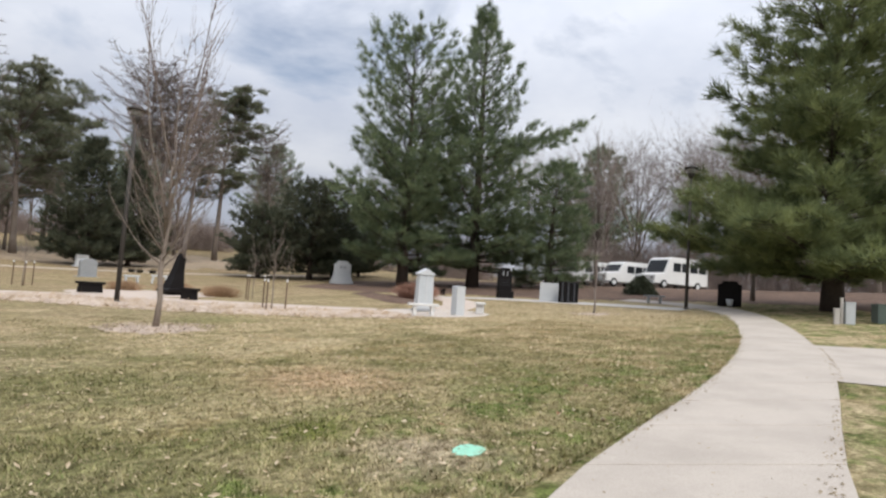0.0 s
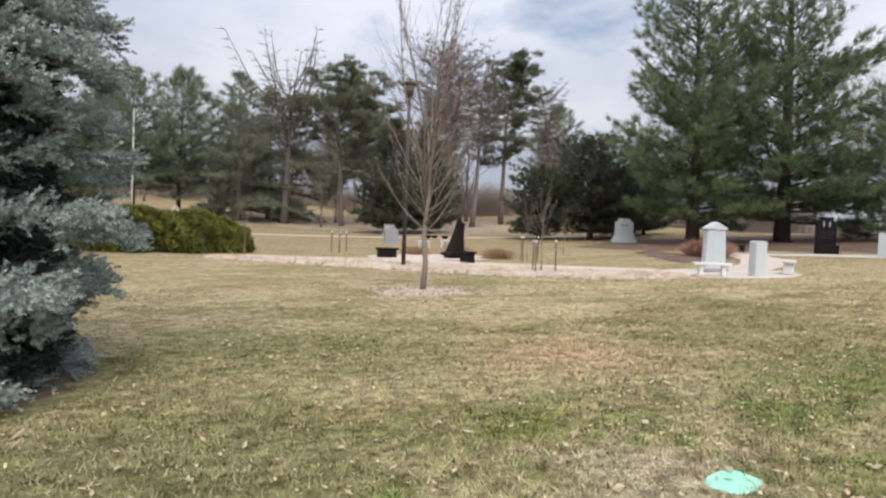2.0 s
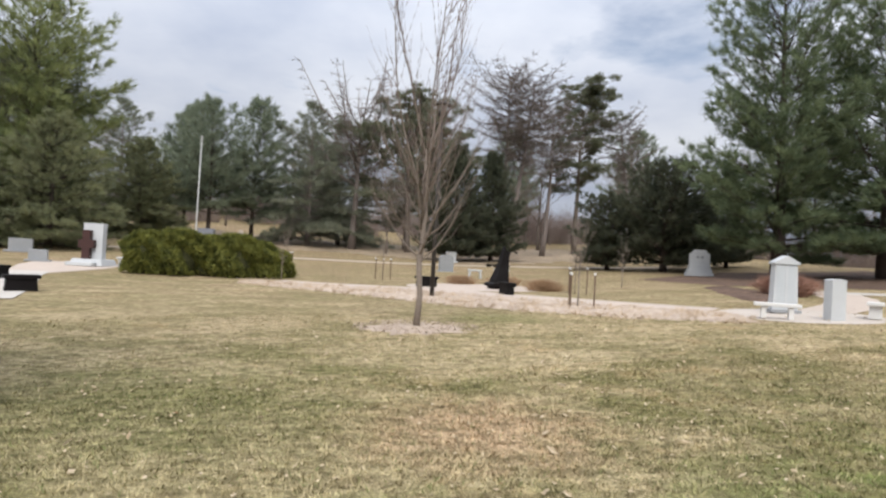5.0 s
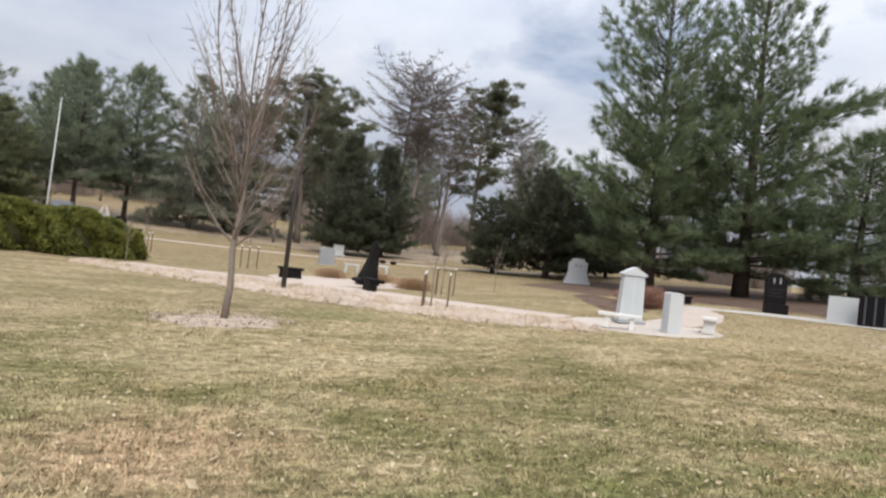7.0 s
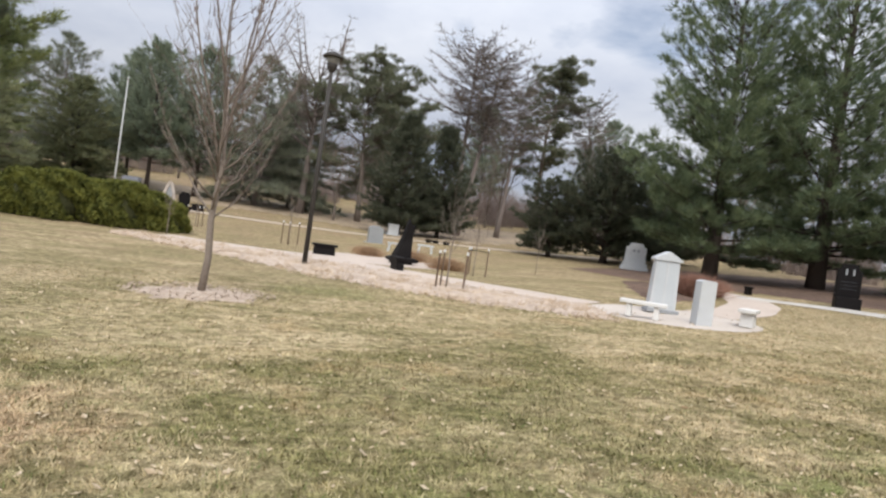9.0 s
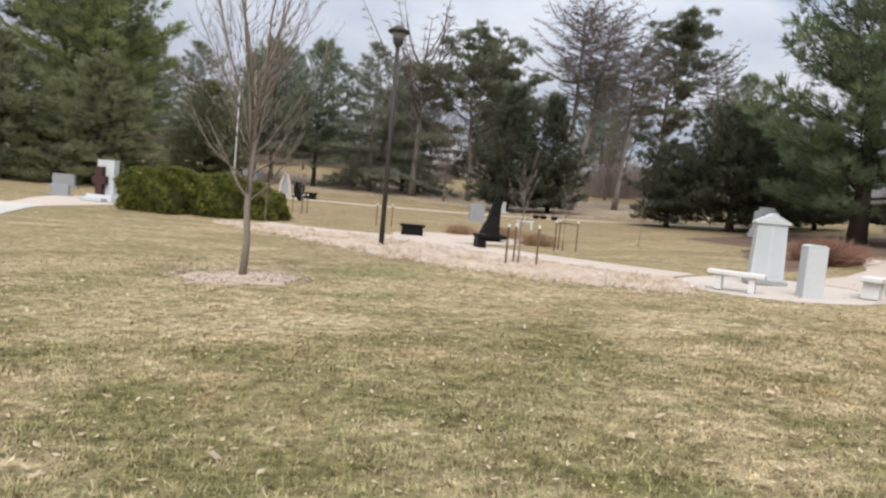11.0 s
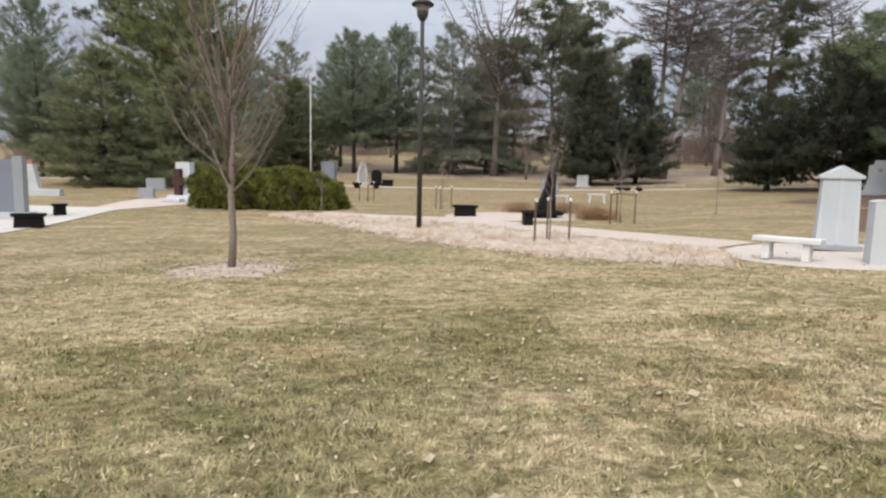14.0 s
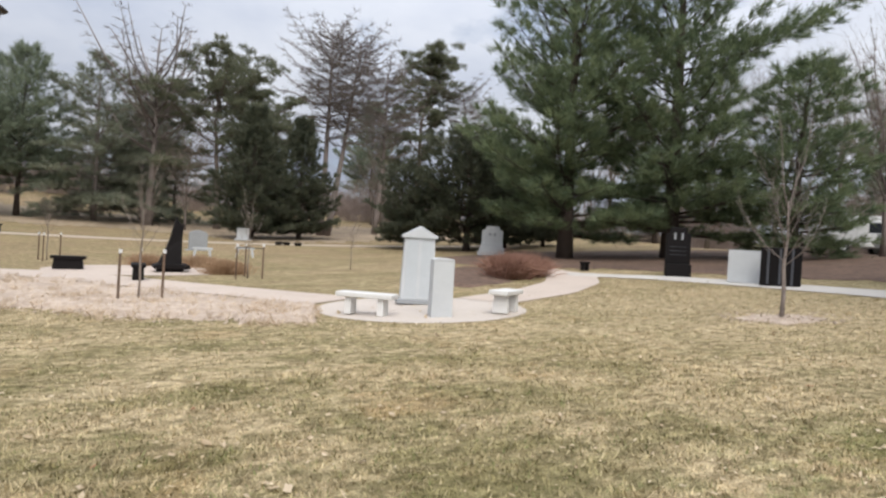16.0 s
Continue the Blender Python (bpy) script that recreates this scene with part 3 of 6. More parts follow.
def bushy(name, mat, seed, H, R, n, leaf, width, label, category="tree", low=0.0, trunk=0.15, lobes=9, square=False, blades=5):
    """A dense evergreen of overlapping lobes of small sprays."""
    rng = np.random.default_rng(seed)
    root = thing(name, 0, 0, 0, label, category, z=0.0)
    wood = Geo().tube([(0, 0, -0.1), (0.03, 0.02, H * 0.5), (0, 0.03, H * 0.93)], [trunk, trunk * 0.7, 0.02], 7)
    cs = []
    for i in range(lobes):
        k = (i + 0.5) / lobes
        z = low * H + (1 - low) * H * k
        r = R * (1 - k) ** 0.7 * 0.55 + 0.12
        a = i * 2.4
        c0 = np.array([math.cos(a) * r * 0.7, math.sin(a) * r * 0.7, z])
        for j in range(5):
            b = a + j * 1.26 + rng.uniform(-.3, .3)
            c = np.array([math.cos(b) * r * 1.05, math.sin(b) * r * 1.05, z + rng.normal(0, H * 0.03)])
            wood.tube([(0, 0, max(0.1, z - r * 0.5)), tuple(c)], [trunk * 0.25, 0.01], 4)
            m_ = n // (lobes * 5)
            d = unit(rng.normal(0, 1, (m_, 3))) * rng.uniform(0.55, 1.0, (m_, 1)) ** 0.5
            cs.append(c + d * np.array([r * 0.62, r * 0.62, (1 - low) * H / lobes * 1.15]))
    cs = np.concatenate(cs)
    cs = cs[cs[:, 2] > 0.05]
    ds = unit(cs * np.array([1, 1, 0]) + np.array([0, 0, 0.6]))
    part("trunk", wood.mesh("trunk", smooth=True), M["dark_bark"], root)
    part("crown", soup("crown", tufts(rng, cs, ds, leaf, width, blades, 0.6)), M[mat], root)
    return root


def white_pine(name, mat, seed, H, R, bare=0.08, whorls=26, per=5, profile=((0, 0.8), (0.25, 1.0), (0.6, 0.75), (1, 0.06)), low=(0.0, 0.10), high=(0.62, 0.25), plume=0.55, width=0.04,
               blades=14, gap=0.15, thin=0.0, trunk=0.42, extra=(), spacing=0.42, label="", category="pine tree", bark="dark_bark", sag=0.0):
    """A soft pine: whorls of curving boughs, side shoots along each, and needle plumes along the shoots."""
    rng = np.random.default_rng(seed)
    root = thing(name, 0, 0, 0, label, category, z=0.0)
    wood, twigs, cs, ds = Geo(), [], [], []
    bow = rng.normal(0, 0.012, 2)
    wood.tube([(bow[0] * H * k * k, bow[1] * H * k * k, H * k - 0.1) for k in np.linspace(0, 1, 9)], [trunk * (1.2 if k == 0 else 1) * (1 - 0.95 * k) for k in np.linspace(0, 1, 9)], 9)
    pk, pr = [p[0] for p in profile], [p[1] for p in profile]
    boughs = []
    for w in range(whorls):
        for b in range(per):
            if rng.random() < gap:
                continue
            k = min(0.985, (w + rng.uniform(0, 0.9)) / whorls)
            boughs.append((k, 2 * math.pi * (b + rng.uniform(-0.4, 0.4)) / per + w * 2.4, R * float(np.interp(k, pk, pr)) * rng.uniform(0.66, 1.14)))
    for k, az_, L, flat in [(*b, 1.0) for b in boughs] + [(k, radians(a), L, 0.3) for k, a, L in extra]:
        L = max(L, 0.5)
        z0 = H * (bare + (1 - bare) * k)
        a1 = low[0] + (high[0] - low[0]) * k * flat + rng.normal(0, 0.07)
        a2 = low[1] + (high[1] - low[1]) * k * flat + rng.normal(0, 0.05)
        n = max(4, int(L / spacing))
        s = np.linspace(0, 1, n + 1)
        twist = rng.normal(0, 0.12)
        aa = az_ + twist * s
        kz = z0 / H
        line = np.stack([np.cos(aa) * L * s + bow[0] * H * kz * kz, np.sin(aa) * L * s + bow[1] * H * kz * kz, z0 + L * (a1 * s + a2 * s * s - sag * (1 - k) * np.sin(s * 2.6))], 1)
        idx = np.linspace(0, n, max(3, n // 2) + 1).astype(int)
        wood.tube([line[i] for i in idx], [max(0.01, trunk * 0.2 * (1 - 0.7 * k) * (1 - 0.88 * s[i])) for i in idx], 4)
        lush = 1.0 if rng.random() > thin * k else 0.35
        for i in range(max(1, int(n * 0.2)), n + 1):
            fwd = unit((line[i] - line[i - 1])[None])[0]
            for sd in (-1, 1):
                ang = aa[i] + sd * rng.uniform(0.5, 1.0)
                ln = min(1.9, (0.42 * L * (1.05 - 0.75 * s[i]) + 0.22)) * rng.uniform(0.55, 1.15) * (1 - 0.3 * k)
                d = unit(np.array([math.cos(ang), math.sin(ang), fwd[2] * 0.5 + rng.normal(0.05, 0.12)])[None])[0]
                e = line[i] + d * ln
                twigs.append((line[i], e, 0.018))
                m_ = max(1, int(ln / (0.29 + 0.1 * k)))
                for q in range(m_):
                    f = 1.0 if q == 0 else rng.uniform(0.25, 0.95)
                    if rng.random() < lush:
                        cs.append(line[i] + d * ln * f + rng.normal(0, 0.07, 3))
                        ds.append(d * 0.9 + np.array([0, 0, 0.42]))
        for q in range(3):
            cs.append(line[-1] + rng.normal(0, 0.1, 3)); ds.append(unit((line[-1] - line[-2])[None])[0] + np.array([0, 0, 0.25]))
    cs, ds = np.array(cs), unit(np.array(ds))
    part("trunk", wood.mesh("trunk", smooth=True), M[bark], root)
    part("twig_crown", soup("twig_crown", twig_soup(twigs, rng, 1.0)), M[bark], root)
    part("crown", soup("crown", tufts(rng, cs, ds, plume, width, blades, 0.42)), M[mat], root)
    return root


def cloud_pine(name, mat, seed, H, R, clear, limbs, pads, label, trunk=0.34, bark="bark", slim=1.0, top=1.0, dense=1.0, lift=0.55):
    """An old hard pine: bare lower trunk, crooked limbs and flat clouds of needles at their ends."""
    rng = np.random.default_rng(seed)
    root = thing(name, 0, 0, 0, label, "pine tree", z=0.0)
    wood, twigs, cs = Geo(), [], []
    ks = np.linspace(0, 1, 9)
    wob = np.cumsum(rng.normal(0, 0.016 * H, (9, 2)), axis=0) * ks[:, None]
    stem = np.stack([wob[:, 0], wob[:, 1], H * 0.94 * ks - 0.1], 1)
    wood.tube(list(stem), [trunk * (1.15 if k == 0 else 1) * (1 - 0.85 * k) for k in ks], 8)
    for i in range(limbs):
        k = clear + (1 - clear) * ((i + 0.4) / limbs)
        p = np.array([np.interp(k, ks, stem[:, j]) for j in range(3)])
        u = (k - clear) / (1 - clear)
        L = R * slim * (0.38 + 0.72 * math.sin(math.pi * min(1, 0.16 + u * 0.66)) - 0.22 * u) * rng.uniform(0.65, 1.15)
        a = i * 2.4 + rng.uniform(-0.5, 0.5)
        rise_ = lift * (0.35 + 0.9 * u) + rng.normal(0, 0.12)
        q, d = p.copy(), unit(np.array([math.cos(a), math.sin(a), rise_])[None])[0]
        pts = [q.copy()]
        for _ in range(5):
            d = unit((d + rng.normal(0, 0.16, 3))[None])[0]
            q = q + d * L / 5
            pts.append(q.copy())
        wood.tube(pts, [max(0.015, trunk * 0.26 * (1 - 0.16 * j)) for j in range(6)], 4)
        for j in range(pads):
            if rng.random() > dense:
                continue
            at_ = pts[int(rng.integers(2, 6))] + np.array([rng.normal(0, 0.62), rng.normal(0, 0.62), abs(rng.normal(0.15, 0.3))])
            twigs.append((pts[int(rng.integers(2, 5))], at_, 0.03))
            m_ = int(rng.integers(14, 30))
            th, rr = rng.uniform(0, 2 * math.pi, m_), np.sqrt(rng.uniform(0, 1, m_)) * rng.uniform(0.45, 0.95)
            cs.append(at_ + np.stack([np.cos(th) * rr, np.sin(th) * rr, rng.normal(0.1, 0.13, m_) - 0.12 * rr], 1))
        for j in range(7):
            b = pts[int(rng.integers(1, 6))]
            twigs.append((b, b + rng.normal(0, 0.6, 3) * np.array([1, 1, 0.6]), 0.02))
    for j in range(int(7 * top)):
        m_ = 26
        cs.append(stem[-1] + rng.normal(0, 0.5, 3) * np.array([1, 1, 0.9]) + rng.normal(0, 0.4, (m_, 3)) * np.array([1, 1, 0.5]))
    cs = np.concatenate(cs)
    part("trunk", wood.mesh("trunk", smooth=True), M[bark], root)
    part("twig_crown", soup("twig_crown", twig_soup(twigs, rng, 1.0)), M[bark], root)
    part("crown", soup("crown", tufts(rng, cs, np.tile([0.0, 0.0, 0.7], (len(cs), 1)), 0.42, 0.05, 9, 0.6)), M[mat], root)
    return root


def larch(name, seed, H, R, clear, tiers, label, trunk=0.3, bark="pale_bark", twig="pale_bark", rise=0.05, bow=0.03, arms=4, stout=1.0):
    """A leafless conifer: a long clear stem and flat tiers of fine branches that make a rounded top."""
    rng = np.random.default_rng(seed)
    root = thing(name, 0, 0, 0, label, "bare tree", z=0.0)
    wood, twigs = Geo(), []
    ks = np.linspace(0, 1, 9)
    a0 = rng.uniform(0, 6.28)
    stem = np.stack([bow * H * np.sin(ks * 2.2) * math.cos(a0), bow * H * np.sin(ks * 2.2) * math.sin(a0), H * 0.93 * ks - 0.1], 1)
    wood.tube(list(stem), [trunk * (1.2 if k == 0 else 1) * (1 - 0.88 * k) for k in ks], 8)
    for w in range(tiers):
        for b in range(arms):
            u = ((w + rng.uniform(0, 0.9)) / tiers) ** 0.85
            k = clear + (0.99 - clear) * u
            p = np.array([np.interp(k, ks, stem[:, j]) for j in range(3)])
            L = R * math.sqrt(max(0.10, 1 - ((u - 0.5) / 0.56) ** 2)) * rng.uniform(0.5, 1.1)
            if u < 0.22 and rng.random() < 0.5:
                L *= 0.45
            a = b * 1.57 + w * 2.4 + rng.uniform(-0.5, 0.5)
            n = max(4, int(L / 0.4))
            s = np.linspace(0, 1, n + 1)
            aa = a + rng.normal(0, 0.25) * s
            up = rise + 0.9 * max(0, u - 0.5) + rng.normal(0, 0.07)
            line = p + np.stack([np.cos(aa) * L * s, np.sin(aa) * L * s, L * (up * s * (0.3 + s) + 0.16 * s * s + 0.05 * np.sin(s * 8 + w * 1.9))], 1)
            wood.tube([line[i] for i in np.linspace(0, n, 4).astype(int)], [stout * q for q in (0.085 * (1 - 0.4 * u), 0.06 * (1 - 0.4 * u), 0.042, 0.02)], 4)
            for i in range(1, n + 1):
                for sd in (-1, 1):
                    ln = 0.34 * L * (1.1 - 0.7 * s[i]) * rng.uniform(0.4, 1.1)
                    ang = aa[i] + sd * rng.uniform(0.5, 1.1)
                    e = line[i] + np.array([math.cos(ang), math.sin(ang), rng.normal(0.16, 0.14)]) * ln
                    twigs.append((line[i], e, 0.026))
                    for _ in range(5):
                        f = rng.uniform(0.3, 1.0)
                        c = line[i] * (1 - f) + e * f
                        twigs.append((c, c + np.array([math.cos(ang), math.sin(ang), 0.35]) * 0.4 + rng.normal(0, 0.2, 3), 0.018))
    part("trunk", wood.mesh("trunk", smooth=True), M[bark], root)
    part("twig_crown", soup("twig_crown", twig_soup(twigs, rng, 1.0)), M[twig], root)
    return root


def vase_tree(name, seed, H, fork, trunk, limbs, spread, leaders, bark, twig, label, category, tight=0.55, side=0.17, thick=1.0, reach=1.0):
    """A young leafless tree: short stem, a vase of curving limbs with side shoots, and long upright leaders."""
    rng = np.random.default_rng(seed)
    root = thing(name, 0, 0, 0, label, category, z=0.0)
    wood, twigs = Geo(), []
    wood.tube([(0, 0, -0.1), (0.006 * H, 0, fork * 0.5), (0, 0.004 * H, fork), (0.01 * H, 0, fork + 0.14 * H), (0.0, 0.0, fork + 0.30 * H)], [trunk * 1.2, trunk * 0.95, trunk * 0.9, trunk * 0.55, trunk * 0.3], 9)

    def shoot(p, a, tilt, end, L, r, deep):
        """One limb that bends from its first tilt towards an end tilt, with finer shoots along it."""
        n = max(3, int(L / (side * 1.2)))
        q, pts = p.copy(), [p.copy()]
        for i in range(n):
            f = (i + 1) / n
            t_ = tilt + (end - tilt) * f ** 0.7
            a += rng.normal(0, 0.12)
            t_ += rng.normal(0, 0.09)
            q = q + np.array([math.cos(a) * math.sin(t_), math.sin(a) * math.sin(t_), math.cos(t_)]) * L / n
            pts.append(q.copy())
        if deep == 0:
            for i in range(n):
                twigs.append((pts[i], pts[i + 1], max(0.0024 * thick, r * (1 - 0.8 * i / n))))
            return
        ix = np.linspace(0, n, max(3, n // 2) + 1).astype(int)
        wood.tube([pts[i] for i in ix], [max(0.003 * thick, r * (1 - 0.85 * i / n)) for i in ix], 5 if r > 0.012 else 3)
        for i in range(1, n + 1):
            f = i / n
            for _ in range(1 + (rng.random() < 0.35)):
                b = a + rng.choice([-1, 1]) * rng.uniform(0.5, 1.5)
                t0 = min(1.25, max(0.25, tilt * (1 - f) + end * f + rng.uniform(0.15, 0.75)))
                shoot(pts[i], b, t0, t0 * 0.55, L * (0.34 if deep > 1 else 0.42) * (1.1 - 0.65 * f) * rng.uniform(0.5, 1.2), r * 0.42, deep - 1)

    for i in range(limbs):
        u = (i + 0.5) / limbs
        z = fork + 0.24 * H * u ** 1.2
        shoot(np.array([0.0, 0.0, z]), i * 2.4 + rng.uniform(-0.3, 0.3), spread * (1.05 - 0.45 * u) * rng.uniform(0.85, 1.15), spread * tight * rng.uniform(0.5, 1.1),
              reach * (H - fork) * (0.42 + 0.06 * u) * rng.uniform(0.7, 1.15), trunk * 0.33 * (1 - 0.3 * u), 2)
    for i in range(leaders):
        z = fork + H * rng.uniform(0.10, 0.30)
        shoot(np.array([0.0, 0.0, z]), i * 2.4 + rng.uniform(-0.4, 0.4), rng.uniform(0.12, 0.34), rng.uniform(0.04, 0.2), (H - z) * rng.uniform(0.8, 1.0), trunk * 0.40, 1)
    part("trunk", wood.mesh("trunk", smooth=True), M[bark], root)
    part("twig_crown", soup("twig_crown", twig_soup(twigs, rng, 1.0)), M[twig], root)
    return root


def thicket(seed, R, H, label):
    """A see-through tangle of thin upright stems."""
    rng = np.random.default_rng(seed)
    root = thing("thicket", 0, 0, 0, label, "thicket", z=0.0)
    n = 480
    a, q = rng.uniform(0, 2 * math.pi, n), R * np.sqrt(rng.uniform(0, 1, n))
    base = np.stack([np.cos(a) * q, np.sin(a) * q * 0.8, np.zeros(n)], 1)
    twigs = []
    for p, ln in zip(base, H * rng.uniform(0.35, 1.0, n)):
        d = unit((np.array([0, 0, 1.0]) + rng.normal(0, 0.22, 3))[None])[0]
        e = p + d * ln
        twigs.append((p, e, 0.022))
        for _ in range(7):
            f = rng.uniform(0.3, 0.95)
            c = p * (1 - f) + e * f
            twigs.append((c, c + (d * 0.7 + rng.normal(0, 0.55, 3)) * ln * 0.24, 0.014))
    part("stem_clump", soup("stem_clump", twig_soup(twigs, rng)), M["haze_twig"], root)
    return root


def plant(tree, x, y, turn=0, scale=1.0, dz=0.0):
    tree.matrix_basis = pose(x, y, g(x, y) + dz, 0, 0, turn) @ Matrix.Scale(scale, 4)
    return tree


def again(tree, x, y, turn, scale, group=""):
    c = copy_thing(tree, pose(x, y, g(x, y), 0, 0, turn))
    c.scale = (scale, scale, scale)
    if group:
        c["group"] = group
    return c

# ---------- ground, walks, beds ----------
def ground_sheet():
    xs = np.concatenate([[-900, -400, -200, -110, -70], np.arange(-45, 62, 1.0), [75, 110, 200, 400, 900]])
    ys = np.concatenate([[-900, -400, -150, -60, -30], np.arange(-14, 114, 1.0), [125, 150, 220, 450, 900]])
    X, Y = np.meshgrid(xs, ys)
    Z = G(X, Y)
    v = np.stack([X, Y, Z], -1).reshape(-1, 3)
    w = len(xs)
    f = [(j * w + i, j * w + i + 1, (j + 1) * w + i + 1, (j + 1) * w + i) for j in range(len(ys) - 1) for i in range(w - 1)]
    ob = part("ground", mesh_from("ground", v, f, True), M["turf"])
    tagged(ob, "dormant straw-coloured lawn with patches of green", "lawn", kind="structure")


def resample(line, n):
    p = np.array(line, float)
    d = np.concatenate([[0], np.cumsum(np.linalg.norm(np.diff(p, axis=0), axis=1))])
    t = np.linspace(0, d[-1], n)
    for _ in range(1):
        q = np.stack([np.interp(t, d, p[:, 0]), np.interp(t, d, p[:, 1])], 1)
    k = q.copy()
    for _ in range(3):
        k[1:-1] = (k[:-2] + 2 * k[1:-1] + k[2:]) / 4
    return k


def sheet(name, left, right, lift, mat, label, category, n=60, m=6, ragged=0.0, mound=0.0, seed=1):
    """A thin covering of the ground between two edge lines."""
    rng = np.random.default_rng(seed)
    a, b = resample(left, n), resample(right, n)
    v, f = [], []
    wob = rng.normal(0, ragged, (n, 2)) if ragged else np.zeros((n, 2))
    for i in range(n):
        for j in range(m + 1):
            k = j / m
            k2 = k + (wob[i, 0] * (1 - k) if k < 0.5 else wob[i, 1] * k)
            p = a[i] * (1 - k2) + b[i] * k2
            edge = 0 if j in (0, m) or i in (0, n - 1) else 1
            lump = 0.085 * ragged / 0.07 * edge * (0.5 + noise.noise(Vector((p[0] * 0.9, p[1] * 0.9, seed))) + 0.45 * noise.noise(Vector((p[0] * 5.0, p[1] * 5.0, seed))))
            v.append((p[0], p[1], g(p[0], p[1]) + (lift if edge or not mound else 0.004) + mound * math.sin(math.pi * k) * edge + max(0.0, lump)))
    for i in range(n - 1):
        for j in range(m):
            q = i * (m + 1) + j
            f.append((q, q + 1, q + m + 2, q + m + 1))
    ob = part(name, mesh_from(name, v, f, True), M[mat])
    return tagged(ob, label, category, kind="structure")


def slabs(name, left, right, length, lift, mat, label, category, gap=0.012):
    """A concrete walk: one slab after another with open joints."""
    total = sum(math.dist(p, q) for p, q in zip(left, left[1:]))
    n = max(2, int(total / length))
    a, b = resample(left, n + 1), resample(right, n + 1)
    root = tagged(new(name), label, category, kind="structure")
    for i in range(n):
        c = [a[i], b[i], b[i + 1], a[i + 1]]
        d = unit((a[i + 1] + b[i + 1] - a[i] - b[i])[None])[0] * gap
        c = [c[0] + d, c[1] + d, c[2] - d, c[3] - d]
        top = [(p[0], p[1], g(p[0], p[1]) + lift) for p in c]
        low = [(p[0], p[1], g(p[0], p[1]) - 0.1) for p in c]
        me = Geo().put(low + top, [(3, 2, 1, 0), (4, 5, 6, 7), (0, 1, 5, 4), (1, 2, 6, 5), (2, 3, 7, 6), (3, 0, 4, 7)]).mesh("slab", 0.008)
        part("slab", me, M[mat], root)
    return root


def disc(name, x, y, r, lift, mat, label, category, squash=1.0, turn=0.0, ragged=0.0, mound=0.0, seed=3, rings=6):
    rng = np.random.default_rng(seed)
    n = 56
    rag = 1 + ragged * np.array([noise.noise(Vector((math.cos(2 * math.pi * i / n) * 2.2, math.sin(2 * math.pi * i / n) * 2.2, seed))) for i in range(n)])
    if ragged:
        rag += rng.normal(0, ragged * 0.18, n)
    v, f = [(x, y, g(x, y) + lift + mound)], []
    for k in range(1, rings + 1):
        for i in range(n):
            a = 2 * math.pi * i / n
            rr = r * k / rings * (1 + (rag[i] - 1) * k / rings)
            dx, dy = math.cos(a) * rr, math.sin(a) * rr * squash
            px = x + dx * math.cos(turn) - dy * math.sin(turn)
            py = y + dx * math.sin(turn) + dy * math.cos(turn)
            v.append((px, py, g(px, py) + (lift if k < rings or not mound else 0.004) + mound * (1 - (k / rings) ** 2)))
    for i in range(n):
        f.append((0, 1 + i, 1 + (i + 1) % n))
    for k in range(rings - 1):
        for i in range(n):
            p, q = 1 + k * n + i, 1 + k * n + (i + 1) % n
            f.append((p, p + n, q + n, q))
    return tagged(part(name, mesh_from(name, v, f, True), M[mat]), label, category, kind="structure")


ground_sheet()
WALK_L = [(-12, -10.5), (-6, -6.6), (-2.9, -4.0), (-1.0, -3.05), (0.73, -2.5), (3.08, -2.2), (5.8, -1.75), (8.54, -1.19), (11.4, -0.5), (14.2, 0.3), (18, 1.55), (22, 3.1), (25.4, 5.0), (27.5, 7.6), (28.4, 11)]
WALK_R = [(-11, -11.8), (-5, -8.0), (-1.8, -5.4), (0.3, -4.45), (2.48, -3.88), (4.6, -3.55), (7.0, -3.14), (9.2, -2.7), (11.04, -2.26), (14, -1.4), (16.5, -0.58), (19.5, 0.5), (22.4, 1.67), (27.2, 4.2), (29.4, 7.4), (30.1, 11)]
slabs("pavement", WALK_L, WALK_R, 1.55, 0.022, "concrete", "long curving gray-beige concrete walk with slab joints", "walkway")
sheet("driveway", [(8.2, -2.8), (10.5, -2.3), (13.9, -1.35)], [(9.5, -12), (13, -12), (17.5, -12)], 0.014, "concrete", "gray concrete apron branching off the walk", "driveway", 20, 16)
disc("round_plaza", 13.6, 10.75, 2.05, 0.008, "plaza", "pale pinkish round concrete pad beneath the white monument", "paving")
sheet("garden_path", [(12.9, 13.0), (11.3, 15.0), (7.6, 19.3), (5.2, 21.4), (2.4, 22.3), (0.9, 22.8), (-0.5, 23.6)],
      [(11.6, 11.9), (10.1, 13.9), (6.4, 18.0), (4.2, 19.9), (2.0, 20.9), (0.2, 21.6), (-1.0, 22.4)], 0.016, "path", "pinkish weathered concrete garden path", "path")
disc("statue_plaza", 7.7, 22.1, 3.1, 0.012, "path", "pale pinkish concrete pad around the black sculpture", "paving", 0.72, -0.2)
sheet("garden_path_east", [(15.0, 12.3), (17.2, 13.7), (19.4, 15.8), (21.0, 18.3), (21.5, 22)], [(15.6, 10.9), (18.3, 12.5), (20.8, 14.9), (22.6, 17.6), (23.2, 22)], 0.016, "path", "pinkish gray concrete path leading to the pines", "path")
sheet("stone_walk", [(21.6, 17.9), (23.1, 15.6), (23.7, 13.0), (24.0, 9.5), (23.8, 5.8)], [(22.4, 19.2), (24.6, 16.2), (25.4, 13.0), (25.7, 9.5), (25.6, 5.8)], 0.02, "concrete_pale", "pale concrete strip before the standing stones", "path")
